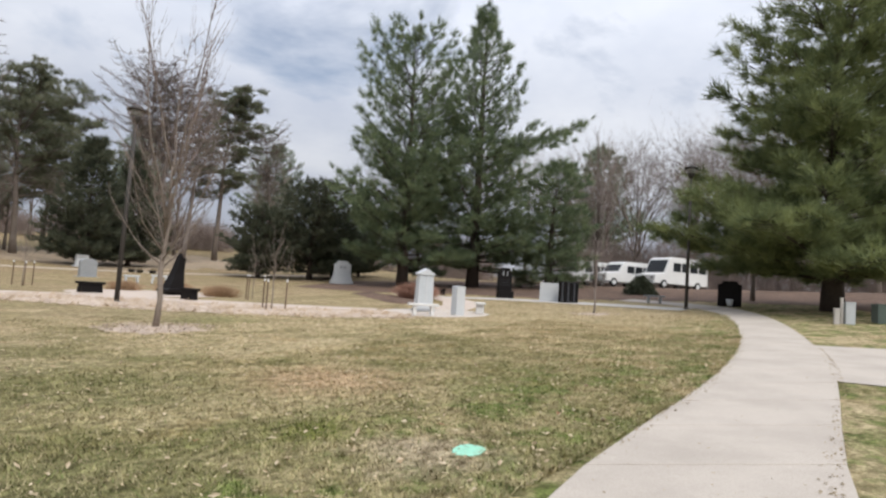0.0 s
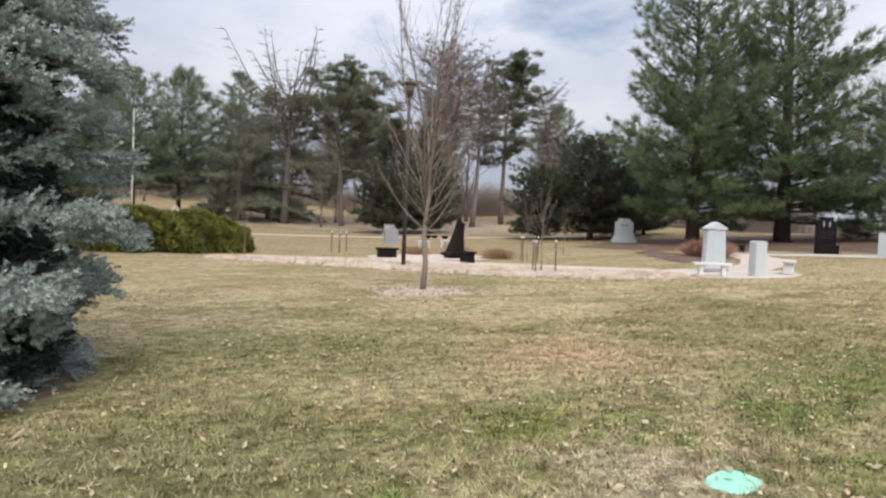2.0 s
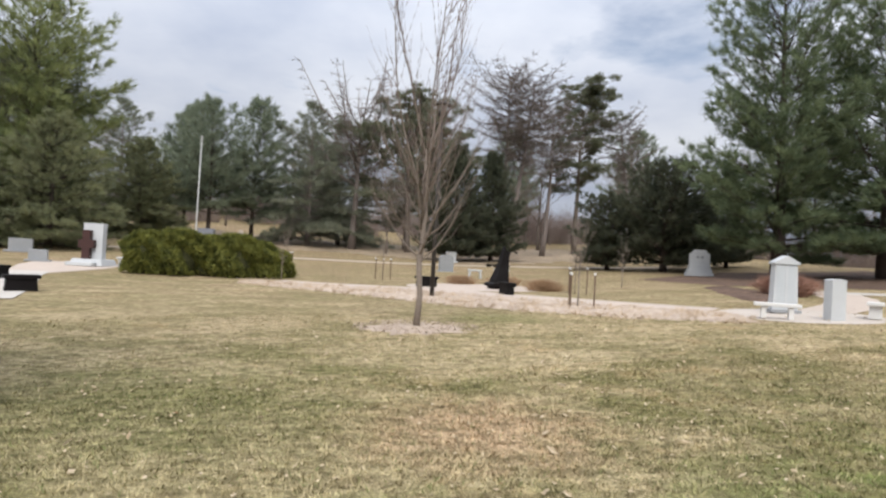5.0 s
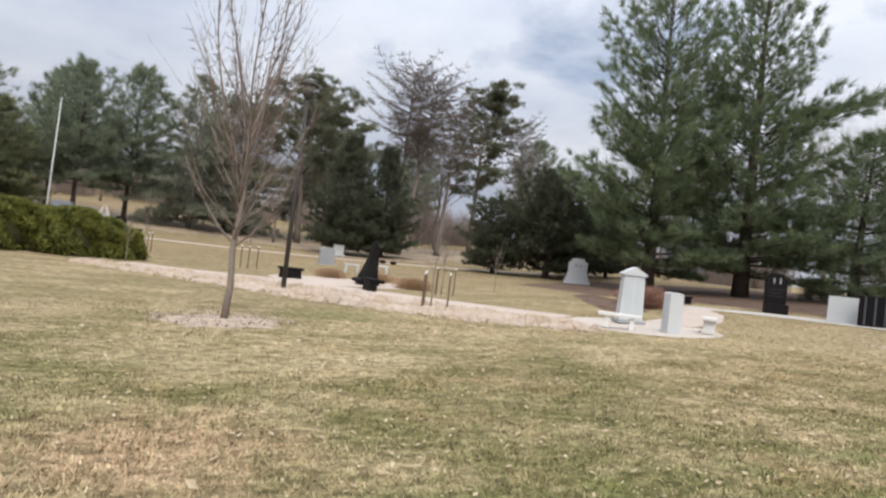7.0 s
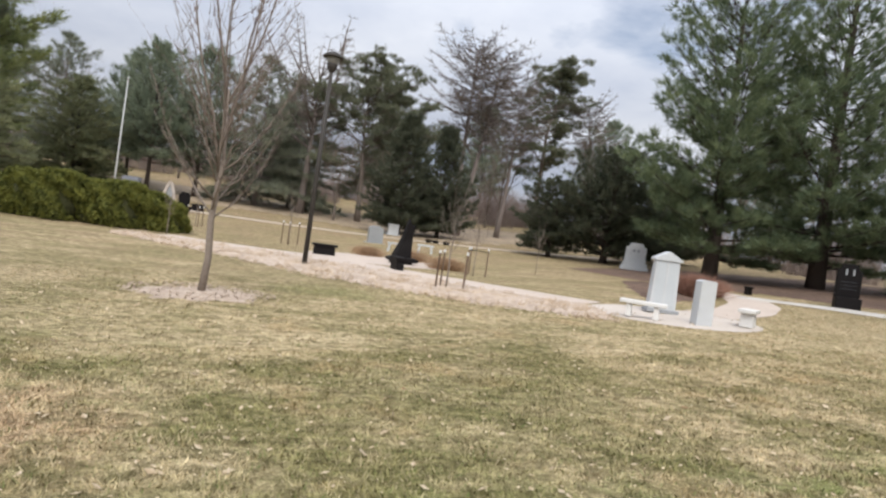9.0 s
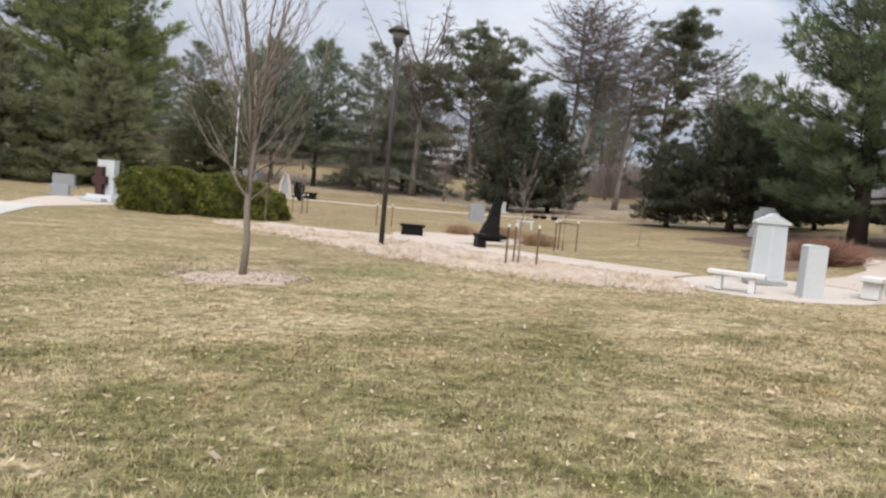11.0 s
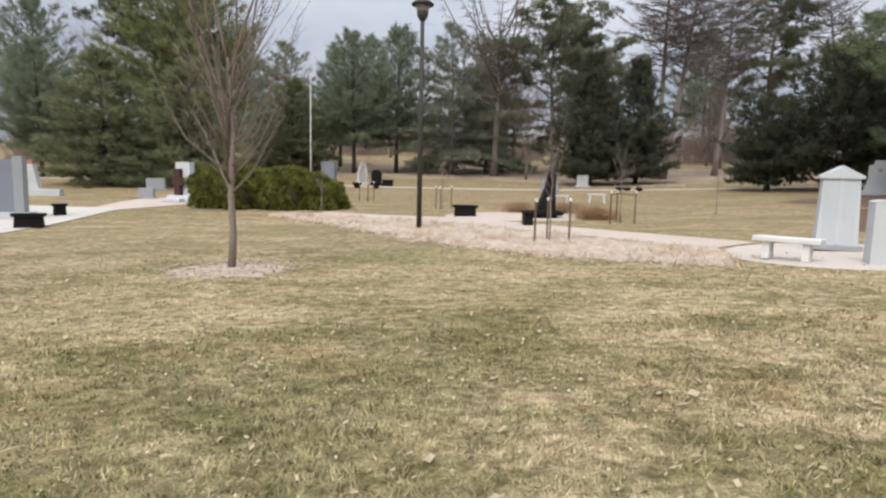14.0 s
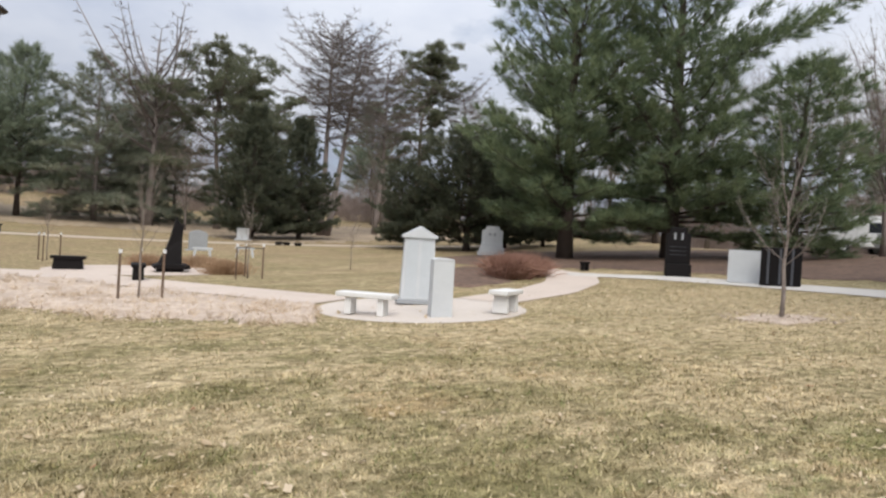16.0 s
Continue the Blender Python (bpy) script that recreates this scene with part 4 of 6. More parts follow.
sheet("far_path", [(-40, 41.0), (-20, 42.0), (0, 43.2), (12, 42.6), (30, 42)], [(-40, 42.6), (-20, 43.6), (0, 44.8), (12, 44.2), (30, 43.6)], 0.012, "far_path", "pale distant path crossing the lawn", "path")
sheet("mulch_bed", [(11.3, 9.3), (8.7, 10.5), (5.2, 13.7), (1.9, 17.8), (-0.6, 20.0), (-2.2, 21.3)], [(11.7, 11.75), (10.0, 13.8), (6.3, 17.9), (4.1, 19.8), (1.9, 20.8), (-1.1, 22.3)], 0.012, "mulch",
      "pinkish faded wood-chip mulch bed", "mulch bed", 190, 16, 0.06, 0.03)
sheet("shrub_bed", [(16.3, 14.6), (18.3, 16.2), (20.0, 18.6), (20.3, 22.5)], [(15.9, 15.6), (17.0, 18.2), (18.3, 20.8), (19.2, 22.8)], 0.012, "red_mulch", "mulch bed holding the reddish shrubs", "mulch bed", 50, 8, 0.05, 0.05, 7)
sheet("pine_straw", [(21.0, 24.0), (25.8, 19.6), (27.3, 13.4), (30.5, 8.6), (31.5, 2), (26, -3)], [(19.5, 29.5), (29.5, 35.5), (39, 32.5), (45, 22), (45, 6), (38, -6)], 0.012, "red_mulch",
      "reddish brown pine straw beneath the pines", "pine straw", 90, 30, 0.02)
sheet("needle_bed", [(-18, 52.5), (-6, 54), (2, 56), (9, 52), (13, 45.5), (18, 47), (24, 52), (34, 54)], [(-18, 74), (-6, 75), (2, 74), (9, 74), (13, 74), (18, 74), (24, 75), (34, 76)], 0.012, "far_litter",
      "brown needle litter beneath the far trees", "needle litter", 120, 20, 0.04)
disc("mulch_ring", 2.81, 8.55, 0.98, 0.01, "mulch", "ragged ring of pale wood chips round the young tree", "mulch", 0.85, 0.2, 0.5, 0.05, 4)
disc("mulch_ring_small", 19.0, 7.2, 0.8, 0.01, "mulch", "worn patch of wood chips round a sapling", "mulch", 0.7, 0.1, 0.3, 0.03, 9)
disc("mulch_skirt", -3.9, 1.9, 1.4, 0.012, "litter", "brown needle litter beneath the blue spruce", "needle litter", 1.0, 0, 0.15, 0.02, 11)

# ---------- trees ----------
pine_a = plant(white_pine("pine_tree", "pine", 11, 18.8, 5.6, bare=0.07, whorls=27, per=6, profile=((0, 0.85), (0.28, 1.0), (0.6, 0.76), (0.85, 0.46), (1, 0.05)), low=(0.0, 0.06), high=(1.0, 0.5),
                           thin=0.9, gap=0.1, blades=16, label="tall dense white pine with layered dark green boughs"), 28.1, 28.3, 40)
pine_b = plant(white_pine("pine_tree", "pine", 12, 21.5, 5.4, bare=0.06, whorls=30, per=5, profile=((0, 0.9), (0.25, 1.0), (0.5, 0.64), (0.7, 0.45), (1, 0.03)), low=(0.0, 0.08), high=(1.1, 0.55),
                           thin=0.4, gap=0.18, blades=17, trunk=0.45, extra=((0.47, -149, 8.0), (0.5, -135, 6.8), (0.44, -160, 6.4)), label="very tall white pine with open uneven crown"), 33.0, 25.6, 100)
pine_c = plant(white_pine("pine_tree", "pine", 13, 9.4, 3.0, bare=0.05, whorls=17, per=6, profile=((0, 0.85), (0.45, 1.0), (0.8, 0.7), (1, 0.15)), low=(-0.05, 0.05), high=(0.4, 0.2), trunk=0.3,
                           gap=0.08, label="shorter dark green pine with low boughs"), 36.2, 20.8, 10)
pine_d = plant(white_pine("pine_tree", "pine_warm", 14, 18.0, 5.2, bare=0.065, whorls=25, per=6, profile=((0, 0.95), (0.16, 1.05), (0.3, 0.8), (0.6, 0.78), (1, 0.1)), low=(0.12, 0.0), high=(0.6, 0.2),
                           gap=0.15, blades=19, plume=0.62, extra=((0.03, 22, 6.8), (0.06, 48, 7.2), (0.09, 70, 6.6), (0.05, 95, 6.8), (0.02, 120, 6.4), (0.0, 150, 6.0), (0.01, 0, 6.2)), label="broad pine with drooping yellow-green lower boughs"), 28.2, 0.9, 75)
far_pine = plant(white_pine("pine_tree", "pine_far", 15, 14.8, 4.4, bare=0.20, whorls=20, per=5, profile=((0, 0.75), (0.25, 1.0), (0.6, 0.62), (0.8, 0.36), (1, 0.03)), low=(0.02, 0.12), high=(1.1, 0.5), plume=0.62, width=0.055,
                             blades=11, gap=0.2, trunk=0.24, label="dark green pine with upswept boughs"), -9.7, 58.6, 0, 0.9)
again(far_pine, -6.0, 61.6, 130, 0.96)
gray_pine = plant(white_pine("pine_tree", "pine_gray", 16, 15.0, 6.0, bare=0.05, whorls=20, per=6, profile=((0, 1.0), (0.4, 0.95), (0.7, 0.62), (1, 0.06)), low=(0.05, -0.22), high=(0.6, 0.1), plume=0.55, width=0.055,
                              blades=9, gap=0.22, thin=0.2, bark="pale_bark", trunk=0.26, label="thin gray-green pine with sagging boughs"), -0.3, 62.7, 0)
scots = plant(cloud_pine("pine_tree", "scots", 21, 15.4, 8.6, 0.38, 30, 12, "old pine with rounded crown and bare lower trunk", lift=0.75), 10.3, 61.2, 30, 0.94)
again(scots, -24.0, 47.5, 200, 0.84)
tall_scots = plant(cloud_pine("pine_tree", "scots", 22, 22.0, 6.4, 0.40, 38, 8, "tall narrow pine with dark tufted top", 0.34, slim=0.74, top=3.0, lift=0.5, dense=0.85), 32.4, 67.6, 0)
warm_pine = plant(white_pine("pine_tree", "pine_bright", 17, 17.0, 5.6, bare=0.08, whorls=23, per=6, profile=((0, 0.8), (0.4, 1.0), (0.75, 0.75), (1, 0.12)), low=(0.0, 0.05), high=(0.6, 0.25), plume=0.6, width=0.05,
                              blades=12, gap=0.15, trunk=0.4, label="broad yellow-green pine behind the monuments"), -19.8, 44.8, 0)
low_pine = plant(white_pine("pine_tree", "pine_olive", 18, 8.8, 4.3, bare=0.03, whorls=20, per=7, profile=((0, 1.0), (0.5, 0.7), (1, 0.06)), low=(0.0, 0.02), high=(0.4, 0.15), plume=0.42, width=0.045,
                             blades=13, gap=0.08, trunk=0.22, spacing=0.36, label="low spreading olive-green conifer"), -21.0, 37.0, 0)
again(low_pine, -15.5, 38.2, 100, 0.93)
again(far_pine, -32.0, 44.0, 30, 0.72)
again(low_pine, -15.4, 56.6, 60, 1.0)
again(far_pine, -13.5, 66.0, 80, 0.85)
again(gray_pine, 3.0, 68.0, 200, 0.95)
again(scots, 15.0, 72.0, 120, 0.85)
again(gray_pine, -20.0, 66.0, 20, 0.9)
juniper = plant(white_pine("juniper_tree", "juniper", 31, 9.8, 3.2, bare=0.03, whorls=24, per=7, profile=((0, 1.0), (0.25, 0.95), (0.6, 0.5), (1, 0.03)), low=(0.1, 0.1), high=(1.0, 0.3), plume=0.42, width=0.06,
                            blades=11, gap=0.1, trunk=0.2, spacing=0.34, label="ragged blackish green juniper with pointed top", category="juniper"), 12.7, 49.0, 0)
again(juniper, 16.6, 50.8, 90, 0.97)
yew = plant(white_pine("yew_tree", "juniper", 32, 7.4, 3.9, bare=0.05, whorls=18, per=7, profile=((0, 0.85), (0.4, 1.0), (0.75, 0.8), (1, 0.2)), low=(0.1, 0.0), high=(0.6, 0.2), plume=0.42, width=0.06,
                        blades=11, gap=0.1, trunk=0.26, spacing=0.36, label="broad dark yew with spreading crown", category="yew"), 26.1, 37.4, 0)
again(yew, 22.9, 40.0, 100, 0.72)
again(yew, 30.4, 40.2, 200, 0.75)
again(juniper, 34.5, 41.5, 50, 0.8)
dead_1 = plant(larch("bare_tree", 41, 15.6, 6.4, 0.42, 11, "tall leafless tree with spreading pale limbs", 0.42, rise=0.62, bow=0.015, arms=3, stout=1.7), 4.3, 61.4, 0)
dead_2 = plant(larch("bare_tree", 42, 20.8, 5.2, 0.46, 17, "leafless tall conifer with short level branches", 0.34), 19.6, 58.0, 0)
twin = again(dead_2, 20.2, 57.7, 0, 0.98)
twin.rotation_euler = (0, radians(6.5), radians(4))
again(dead_2, 26.0, 62.0, 60, 0.9)
leaner = again(dead_2, 39.5, 66.5, 200, 0.88)
leaner.rotation_euler = (0, radians(-9), 0)
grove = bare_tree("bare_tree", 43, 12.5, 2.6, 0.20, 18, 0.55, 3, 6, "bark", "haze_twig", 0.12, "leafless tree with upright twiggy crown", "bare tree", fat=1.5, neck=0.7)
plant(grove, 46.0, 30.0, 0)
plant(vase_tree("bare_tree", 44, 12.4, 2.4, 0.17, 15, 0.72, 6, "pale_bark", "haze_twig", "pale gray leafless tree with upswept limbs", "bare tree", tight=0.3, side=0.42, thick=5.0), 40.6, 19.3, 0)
rng0 = np.random.default_rng(77)
for bx, by, bs in ((51, 21, 1.1), (55, 17, 1.2), (52, 12.5, 1.1), (58, 24, 1.2), (50, 7.5, 1.1), (56, 9, 1.25), (61, 15, 1.3), (48, 27, 1.0), (62, 30, 1.3), (49, 2, 1.1), (57, 2.5, 1.2), (64, 21, 1.3),
                   (6.0, 71, 1.1), (10.5, 66, 0.8), (-2, 72, 1.0), (30, 74, 1.2), (44, 46, 1.1), (48, 38, 1.1), (-27, 60, 1.1), (-36, 58, 1.2), (13.5, 57, 0.6), (7.6, 57.5, 0.62)):
    again(grove, bx, by, float(rng0.uniform(0, 360)), bs, "leafless background trees")
again(grove, 32.7, 5.4, 40, 0.62, "leafless background trees")
under = thicket(33, 4.8, 5.2, "brown leafless thicket behind the car park")
plant(under, 53, 16, 0)
for bx, by, bs in ((51.5, 11.5, 1.0), (54, 21, 1.05), (50, 26, 0.95), (52, 6, 1.0), (54, 0.5, 1.0), (57, 26, 1.1), (38, 90, 1.1), (50, 70, 1.2), (60, 50, 1.2), (-45, 62, 1.2)):
    again(under, bx, by, float(rng0.uniform(0, 360)), bs, "brown background thickets")
for k in range(26):
    again(under, -52 + k * 4.6, 106 + 4 * math.sin(k * 1.7), k * 77.0, 0.8 + 0.25 * math.sin(k * 2.3), "brown background thickets")
for bx, by, bs in ((-40, 95, 1.3), (-20, 105, 1.2), (0, 118, 1.2), (18, 120, 1.1), (36, 104, 1.3), (54, 92, 1.3), (70, 70, 1.3), (78, 40, 1.4), (76, 10, 1.4), (70, -14, 1.3), (-55, 70, 1.3), (-60, 40, 1.3)):
    again(far_pine, bx, by, float(rng0.uniform(0, 360)), bs, "distant pines")
for k in range(30):
    a = radians(-40 + k * 5.2)
    rr = 96 + 6 * math.sin(k * 2.1)
    again(under, 5 + rr * math.sin(a), rr * math.cos(a), k * 53.0, 0.9 + 0.3 * math.sin(k * 1.3), "brown background thickets")
    if k % 2:
        again(grove, 5 + (rr - 12) * math.sin(a + 0.03), (rr - 5) * math.cos(a + 0.03), k * 91.0, 1.0 + 0.25 * math.sin(k), "leafless background trees")
spruce = plant(spruce_tree(19, 10.5, 1.82, 25, 9, "blue-gray spruce with boughs down to the lawn"), -3.9, 1.9, 0)
young = plant(vase_tree("young_tree", 51, 7.6, 1.28, 0.062, 17, 1.02, 6, "young_bark", "red_twig", "slender leafless young tree in a mulch ring", "young tree", tight=0.42, reach=0.86), 2.81, 8.6, 0)
sapling = vase_tree("sapling", 52, 3.1, 0.95, 0.022, 9, 0.75, 2, "young_bark", "young_bark", "thin leafless sapling held between stakes", "sapling", side=0.13)
plant(sapling, 8.35, 13.25, 0)
for sx, sy, ss in ((4.0, 26.1, 0.95), (10.8, 18.9, 0.9), (-0.8, 30.8, 0.95), (14.8, 22.6, 0.8), (-0.6, 22.9, 0.75)):
    again(sapling, sx, sy, sx * 50, ss, "staked saplings")
east_sapling = plant(vase_tree("sapling", 53, 3.9, 0.9, 0.036, 10, 0.9, 2, "pale_bark", "pale_bark", "pale leafless sapling by the standing stones", "sapling", side=0.15), 19.0, 7.2, 0)


# ---------- hedge, shrubs ----------
def hedge():
    rng = np.random.default_rng(61)
    root = thing("hedge", -3.55, 24.9, 6, "clipped olive-green evergreen hedge", "hedge")
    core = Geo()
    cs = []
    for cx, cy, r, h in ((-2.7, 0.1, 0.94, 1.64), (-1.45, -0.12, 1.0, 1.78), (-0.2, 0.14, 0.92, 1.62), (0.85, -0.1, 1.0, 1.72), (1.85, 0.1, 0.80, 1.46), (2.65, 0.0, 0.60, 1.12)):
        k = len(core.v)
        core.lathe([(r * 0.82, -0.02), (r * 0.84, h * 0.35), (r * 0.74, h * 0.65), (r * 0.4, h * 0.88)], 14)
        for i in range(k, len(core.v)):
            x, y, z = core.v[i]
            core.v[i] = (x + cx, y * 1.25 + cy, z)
        n = int(6200 * r)
        a = rng.uniform(0, 2 * math.pi, n)
        th = rng.uniform(0, 1, n) ** 1.15 * math.pi / 2
        lump = 1 + 0.20 * np.sin(a * 4 + cx * 3 + th * 2) + 0.15 * np.sin(th * 9 + a * 4) + 0.05 * np.sin(a * 13 + th * 7)
        rr = np.cos(th) ** 0.5 * r * lump * rng.uniform(0.9, 1.03, n)
        cs.append(np.stack([cx + np.cos(a) * rr, cy + np.sin(a) * rr * 1.25, h * np.sin(th) ** 0.8 * (0.97 + 0.05 * lump) + rng.normal(0, 0.03, n)], 1))
    cs = np.concatenate(cs)
    ds = unit(rng.normal(0, 0.5, cs.shape) + np.array([0, -0.3, 0.9]))
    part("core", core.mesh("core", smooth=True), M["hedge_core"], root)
    part("foliage", soup("foliage", tufts(rng, cs, ds, 0.16, 0.045, 4, 0.55)), M["hedge"], root)


def mound(name, mat, seed, x, y, rx, ry, h, n, length, width, label, category, group=""):
    rng = np.random.default_rng(seed)
    root = thing(name, x, y, 0, label, category, group)
    c = np.stack([rng.normal(0, rx * 0.34, n), rng.normal(0, ry * 0.34, n), np.zeros(n)], 1)
    d = unit(np.stack([c[:, 0] / rx * 1.1, c[:, 1] / ry * 1.1, np.full(n, 1.0)], 1) + rng.normal(0, 0.22, (n, 3)))
    d[:, 2] = np.abs(d[:, 2])
    ln = rng.uniform(0.55, 1.05, (n, 1)) * h
    side = unit(np.cross(d, rng.normal(0, 1, (n, 3)))) * width
    mid = c + d * ln * 0.6
    end = c + (d + np.array([0, 0, -0.18]) + rng.normal(0, 0.1, (n, 3))) * ln
    t = np.concatenate([np.stack([c - side, c + side, mid], 1), np.stack([mid - side, mid + side, end], 1)])
    part("stem_clump", soup("stem_clump", t), M[mat], root)
    return root


hedge()
mound("shrub", "red_shrub", 71, 19.0, 17.4, 0.72, 0.68, 1.05, 4200, 1, 0.012, "low reddish brown leafless shrub", "shrub", "reddish shrubs")
mound("shrub", "red_shrub", 72, 20.0, 18.1, 0.70, 0.66, 0.98, 4200, 1, 0.012, "low reddish brown leafless shrub", "shrub", "reddish shrubs")
mound("ornamental_grass", "straw", 73, 10.2, 20.6, 0.75, 0.6, 0.62, 2200, 1, 0.008, "clump of dry tan ornamental grass", "ornamental grass")
mound("ornamental_grass", "straw", 74, 7.5, 24.4, 0.7, 0.6, 0.55, 1800, 1, 0.008, "clump of dry tan ornamental grass", "ornamental grass")
mound("ornamental_grass", "straw", 75, 9.4, 23.6, 0.8, 0.6, 0.6, 1800, 1, 0.008, "clump of dry tan ornamental grass", "ornamental grass")
plant(bushy("evergreen_shrub", "juniper", 76, 1.7, 2.0, 4000, 0.25, 0.05, "rounded dark evergreen shrub by the car park", "shrub"), 34.5, 12.6, 0, 0.62)


# ---------- monuments ----------
def bench(name, x, y, rz, length, width, h, mat, label, legs=True, group=""):
    root = thing(name, x, y, rz, label, "bench", group, 0.02)
    t = 0.085
    part("seat", Geo().box(-length / 2, length / 2, -width / 2, width / 2, h - t, h).mesh("seat", 0.018), M[mat], root)
    for s in (-1, 1):
        part("leg", Geo().box(s * length * 0.29 - 0.06, s * length * 0.29 + 0.06, -width * 0.38, width * 0.38, 0, h - t, 0.92).mesh("leg", 0.012), M[mat], root)


def block_bench(x, y, rz, length, width, h, label):
    root = thing("granite_bench", x, y, rz, label, "bench", "black granite benches", 0.016)
    part("seat", Geo().box(-length / 2, length / 2, -width / 2, width / 2, h - 0.1, h).mesh("seat", 0.012), M["black_stone"], root)
    part("pedestal", Geo().box(-length * 0.44, length * 0.44, -width * 0.4, width * 0.4, 0, h - 0.1, 0.93).mesh("pedestal", 0.012), M["black_stone"], root)


def gabled_monument():
    root = thing("gabled_monument", 13.72, 11.45, -12, "white granite gabled memorial with two tall panels", "monument", dz=0.02)
    root.scale = (0.92, 0.74, 1.0)
    part("plinth", Geo().box(-0.46, 0.46, -0.28, 0.28, 0, 0.09).mesh("plinth", 0.012), M["gray_dark"], root, "darker gray granite plinth")
    part("shaft", Geo().box(-0.385, 0.385, -0.18, 0.18, 0.09, 1.36, 0.88).mesh("shaft", 0.01), M["white_stone"], root)
    for s in (-1, 1):
        part("panel", Geo().box(s * 0.165 - 0.135, s * 0.165 + 0.135, -0.180, -0.165, 0.14, 1.30, 0.95).mesh("panel", 0.006), M["white_panel"], root, "smooth gray-white panel")
    part("centre_rib", Geo().box(-0.035, 0.035, -0.188, -0.165, 0.10, 1.35).mesh("centre_rib", 0.006), M["white_stone"], root)
    part("gable", Geo().prism([(-0.40, 1.36), (0.40, 1.36), (0.40, 1.41), (0, 1.61), (-0.40, 1.41)], -0.22, 0.22).mesh("gable", 0.012), M["white_stone"], root)


def short_pillar():
    root = thing("stone_pillar", 13.5, 9.5, -8, "short white granite pillar with a curved top", "pillar", dz=-0.04)
    part("shaft", Geo().box(-0.19, 0.19, -0.15, 0.15, 0, 1.03, 0.98).mesh("shaft", 0.01), M["white_stone"], root)
    top = [(-0.19, 1.03), (0.19, 1.03), (0.19, 1.05)] + [(0.18 * math.cos(a), 1.05 + 0.035 * math.sin(a)) for a in np.linspace(0.15, math.pi - 0.15, 9)] + [(-0.19, 1.05)]
    part("cap", Geo().prism(top, -0.152, 0.152).mesh("cap", 0.005), M["white_stone"], root)


def sculpture():
    root = thing("granite_sculpture", 8.5, 21.45, 8, "polished black granite memorial sculpture with a swept sail shape", "sculpture", dz=0.014)
    root.scale = (0.84, 1.0, 1.0)
    part("footing", Geo().box(-0.50, 0.45, -0.34, 0.34, 0, 0.10).mesh("footing", 0.015), M["black_stone"], root)
    slab = [(-0.66, 0.13), (-0.60, 0.10), (0.62, 0.10), (0.70, 0.15), (0.69, 0.23), (0.60, 0.26), (-0.50, 0.26), (-0.64, 0.21)]
    part("base", Geo().prism(slab, -0.46, 0.46).mesh("base", 0.03), M["black_stone"], root, "rough-edged black granite slab")
    sail = [(-0.44, 0.26), (0.38, 0.26), (0.37, 0.7), (0.36, 1.1), (0.38, 1.42), (0.43, 1.60), (0.33, 1.59), (0.25, 1.62), (0.18, 1.70), (0.14, 1.83), (0.07, 1.66), (0.0, 1.38), (-0.07, 1.10), (-0.16, 0.84), (-0.27, 0.60), (-0.37, 0.42)]
    geo = Geo().prism(sail, -0.16, 0.16)
    geo.v = [(x, y * (2.1 - 1.35 * z / 1.83) + 0.05 * math.sin(2.4 * z), z) for x, y, z in geo.v]
    part("sail", geo.mesh("sail", 0.014), M["black_stone"], root)


def headstone(name, x, y, rz, w, h, d, mat, label, tiers=1, top="flat", dz=0.0, category="headstone"):
    root = thing(name, x, y, rz, label, category, dz=dz)
    z = 0
    for i in range(tiers):
        k = 1.35 - 0.15 * i
        part("base", Geo().box(-w * k / 2, w * k / 2, -d * k * 0.7, d * k * 0.7, z, z + h * 0.14).mesh("base", 0.015), M[mat], root)
        z += h * 0.14
    if top == "round":
        out = [(-w / 2, z), (w / 2, z), (w / 2, h * 0.82)] + [(w / 2 * math.cos(a), h * 0.82 + h * 0.18 * math.sin(a)) for a in np.linspace(0.1, math.pi - 0.1, 11)] + [(-w / 2, h * 0.82)]
    elif top == "shoulder":
        out = [(-w / 2, z), (w / 2, z), (w / 2, h * 0.86), (w * 0.36, h * 0.88), (w * 0.3, h), (-w * 0.3, h), (-w * 0.36, h * 0.88), (-w / 2, h * 0.86)]
    else:
        out = [(-w / 2, z), (w / 2, z), (w / 2, h), (-w / 2, h)]
    part("tablet", Geo().prism(out, -d / 2, d / 2).mesh("tablet", 0.012), M[mat], root)
    return root


gabled_monument()
short_pillar()
bench("stone_bench", 12.3, 10.02, -36, 1.06, 0.38, 0.39, "bench_stone", "white granite bench on two legs by the pillar", group="white granite benches")
bench("stone_bench", 14.85, 9.6, 42, 0.85, 0.38, 0.42, "bench_stone", "white granite bench on two legs by the pillar", group="white granite benches")
block_bench(5.45, 22.1, 6, 0.98, 0.42, 0.43, "black granite bench with flared seat on the path")
block_bench(7.84, 18.4, 97, 0.85, 0.36, 0.45, "black granite bench with flared seat before the sculpture")
sculpture()
headstone("headstone", 9.1, 35.3, 10, 0.95, 1.25, 0.3, "gray_dark", "gray granite headstone with rounded top", 1, "round", -0.15)
headstone("tall_monument", 25.5, 32.2, -25, 1.25, 1.75, 0.4, "gray_stone", "gray granite monument on stepped base", 3, "shoulder", category="monument")
headstone("headstone", -7.2, 43.4, -14, 1.15, 1.8, 0.42, "blue_stone", "plain upright slate-gray granite headstone", 0, "flat")
headstone("headstone", -11.8, 27.9, 12, 0.75, 0.55, 0.3, "gray_dark", "low gray granite marker beside the pale path", 1, "flat")
headstone("headstone", -15.0, 33.6, 16, 1.1, 0.75, 0.35, "gray_dark", "low gray granite headstone before the conifers", 1, "flat")
headstone("headstone", 12.0, 47.0, 8, 0.85, 0.95, 0.3, "white_stone", "small pale headstone on the far lawn", 1, "flat")
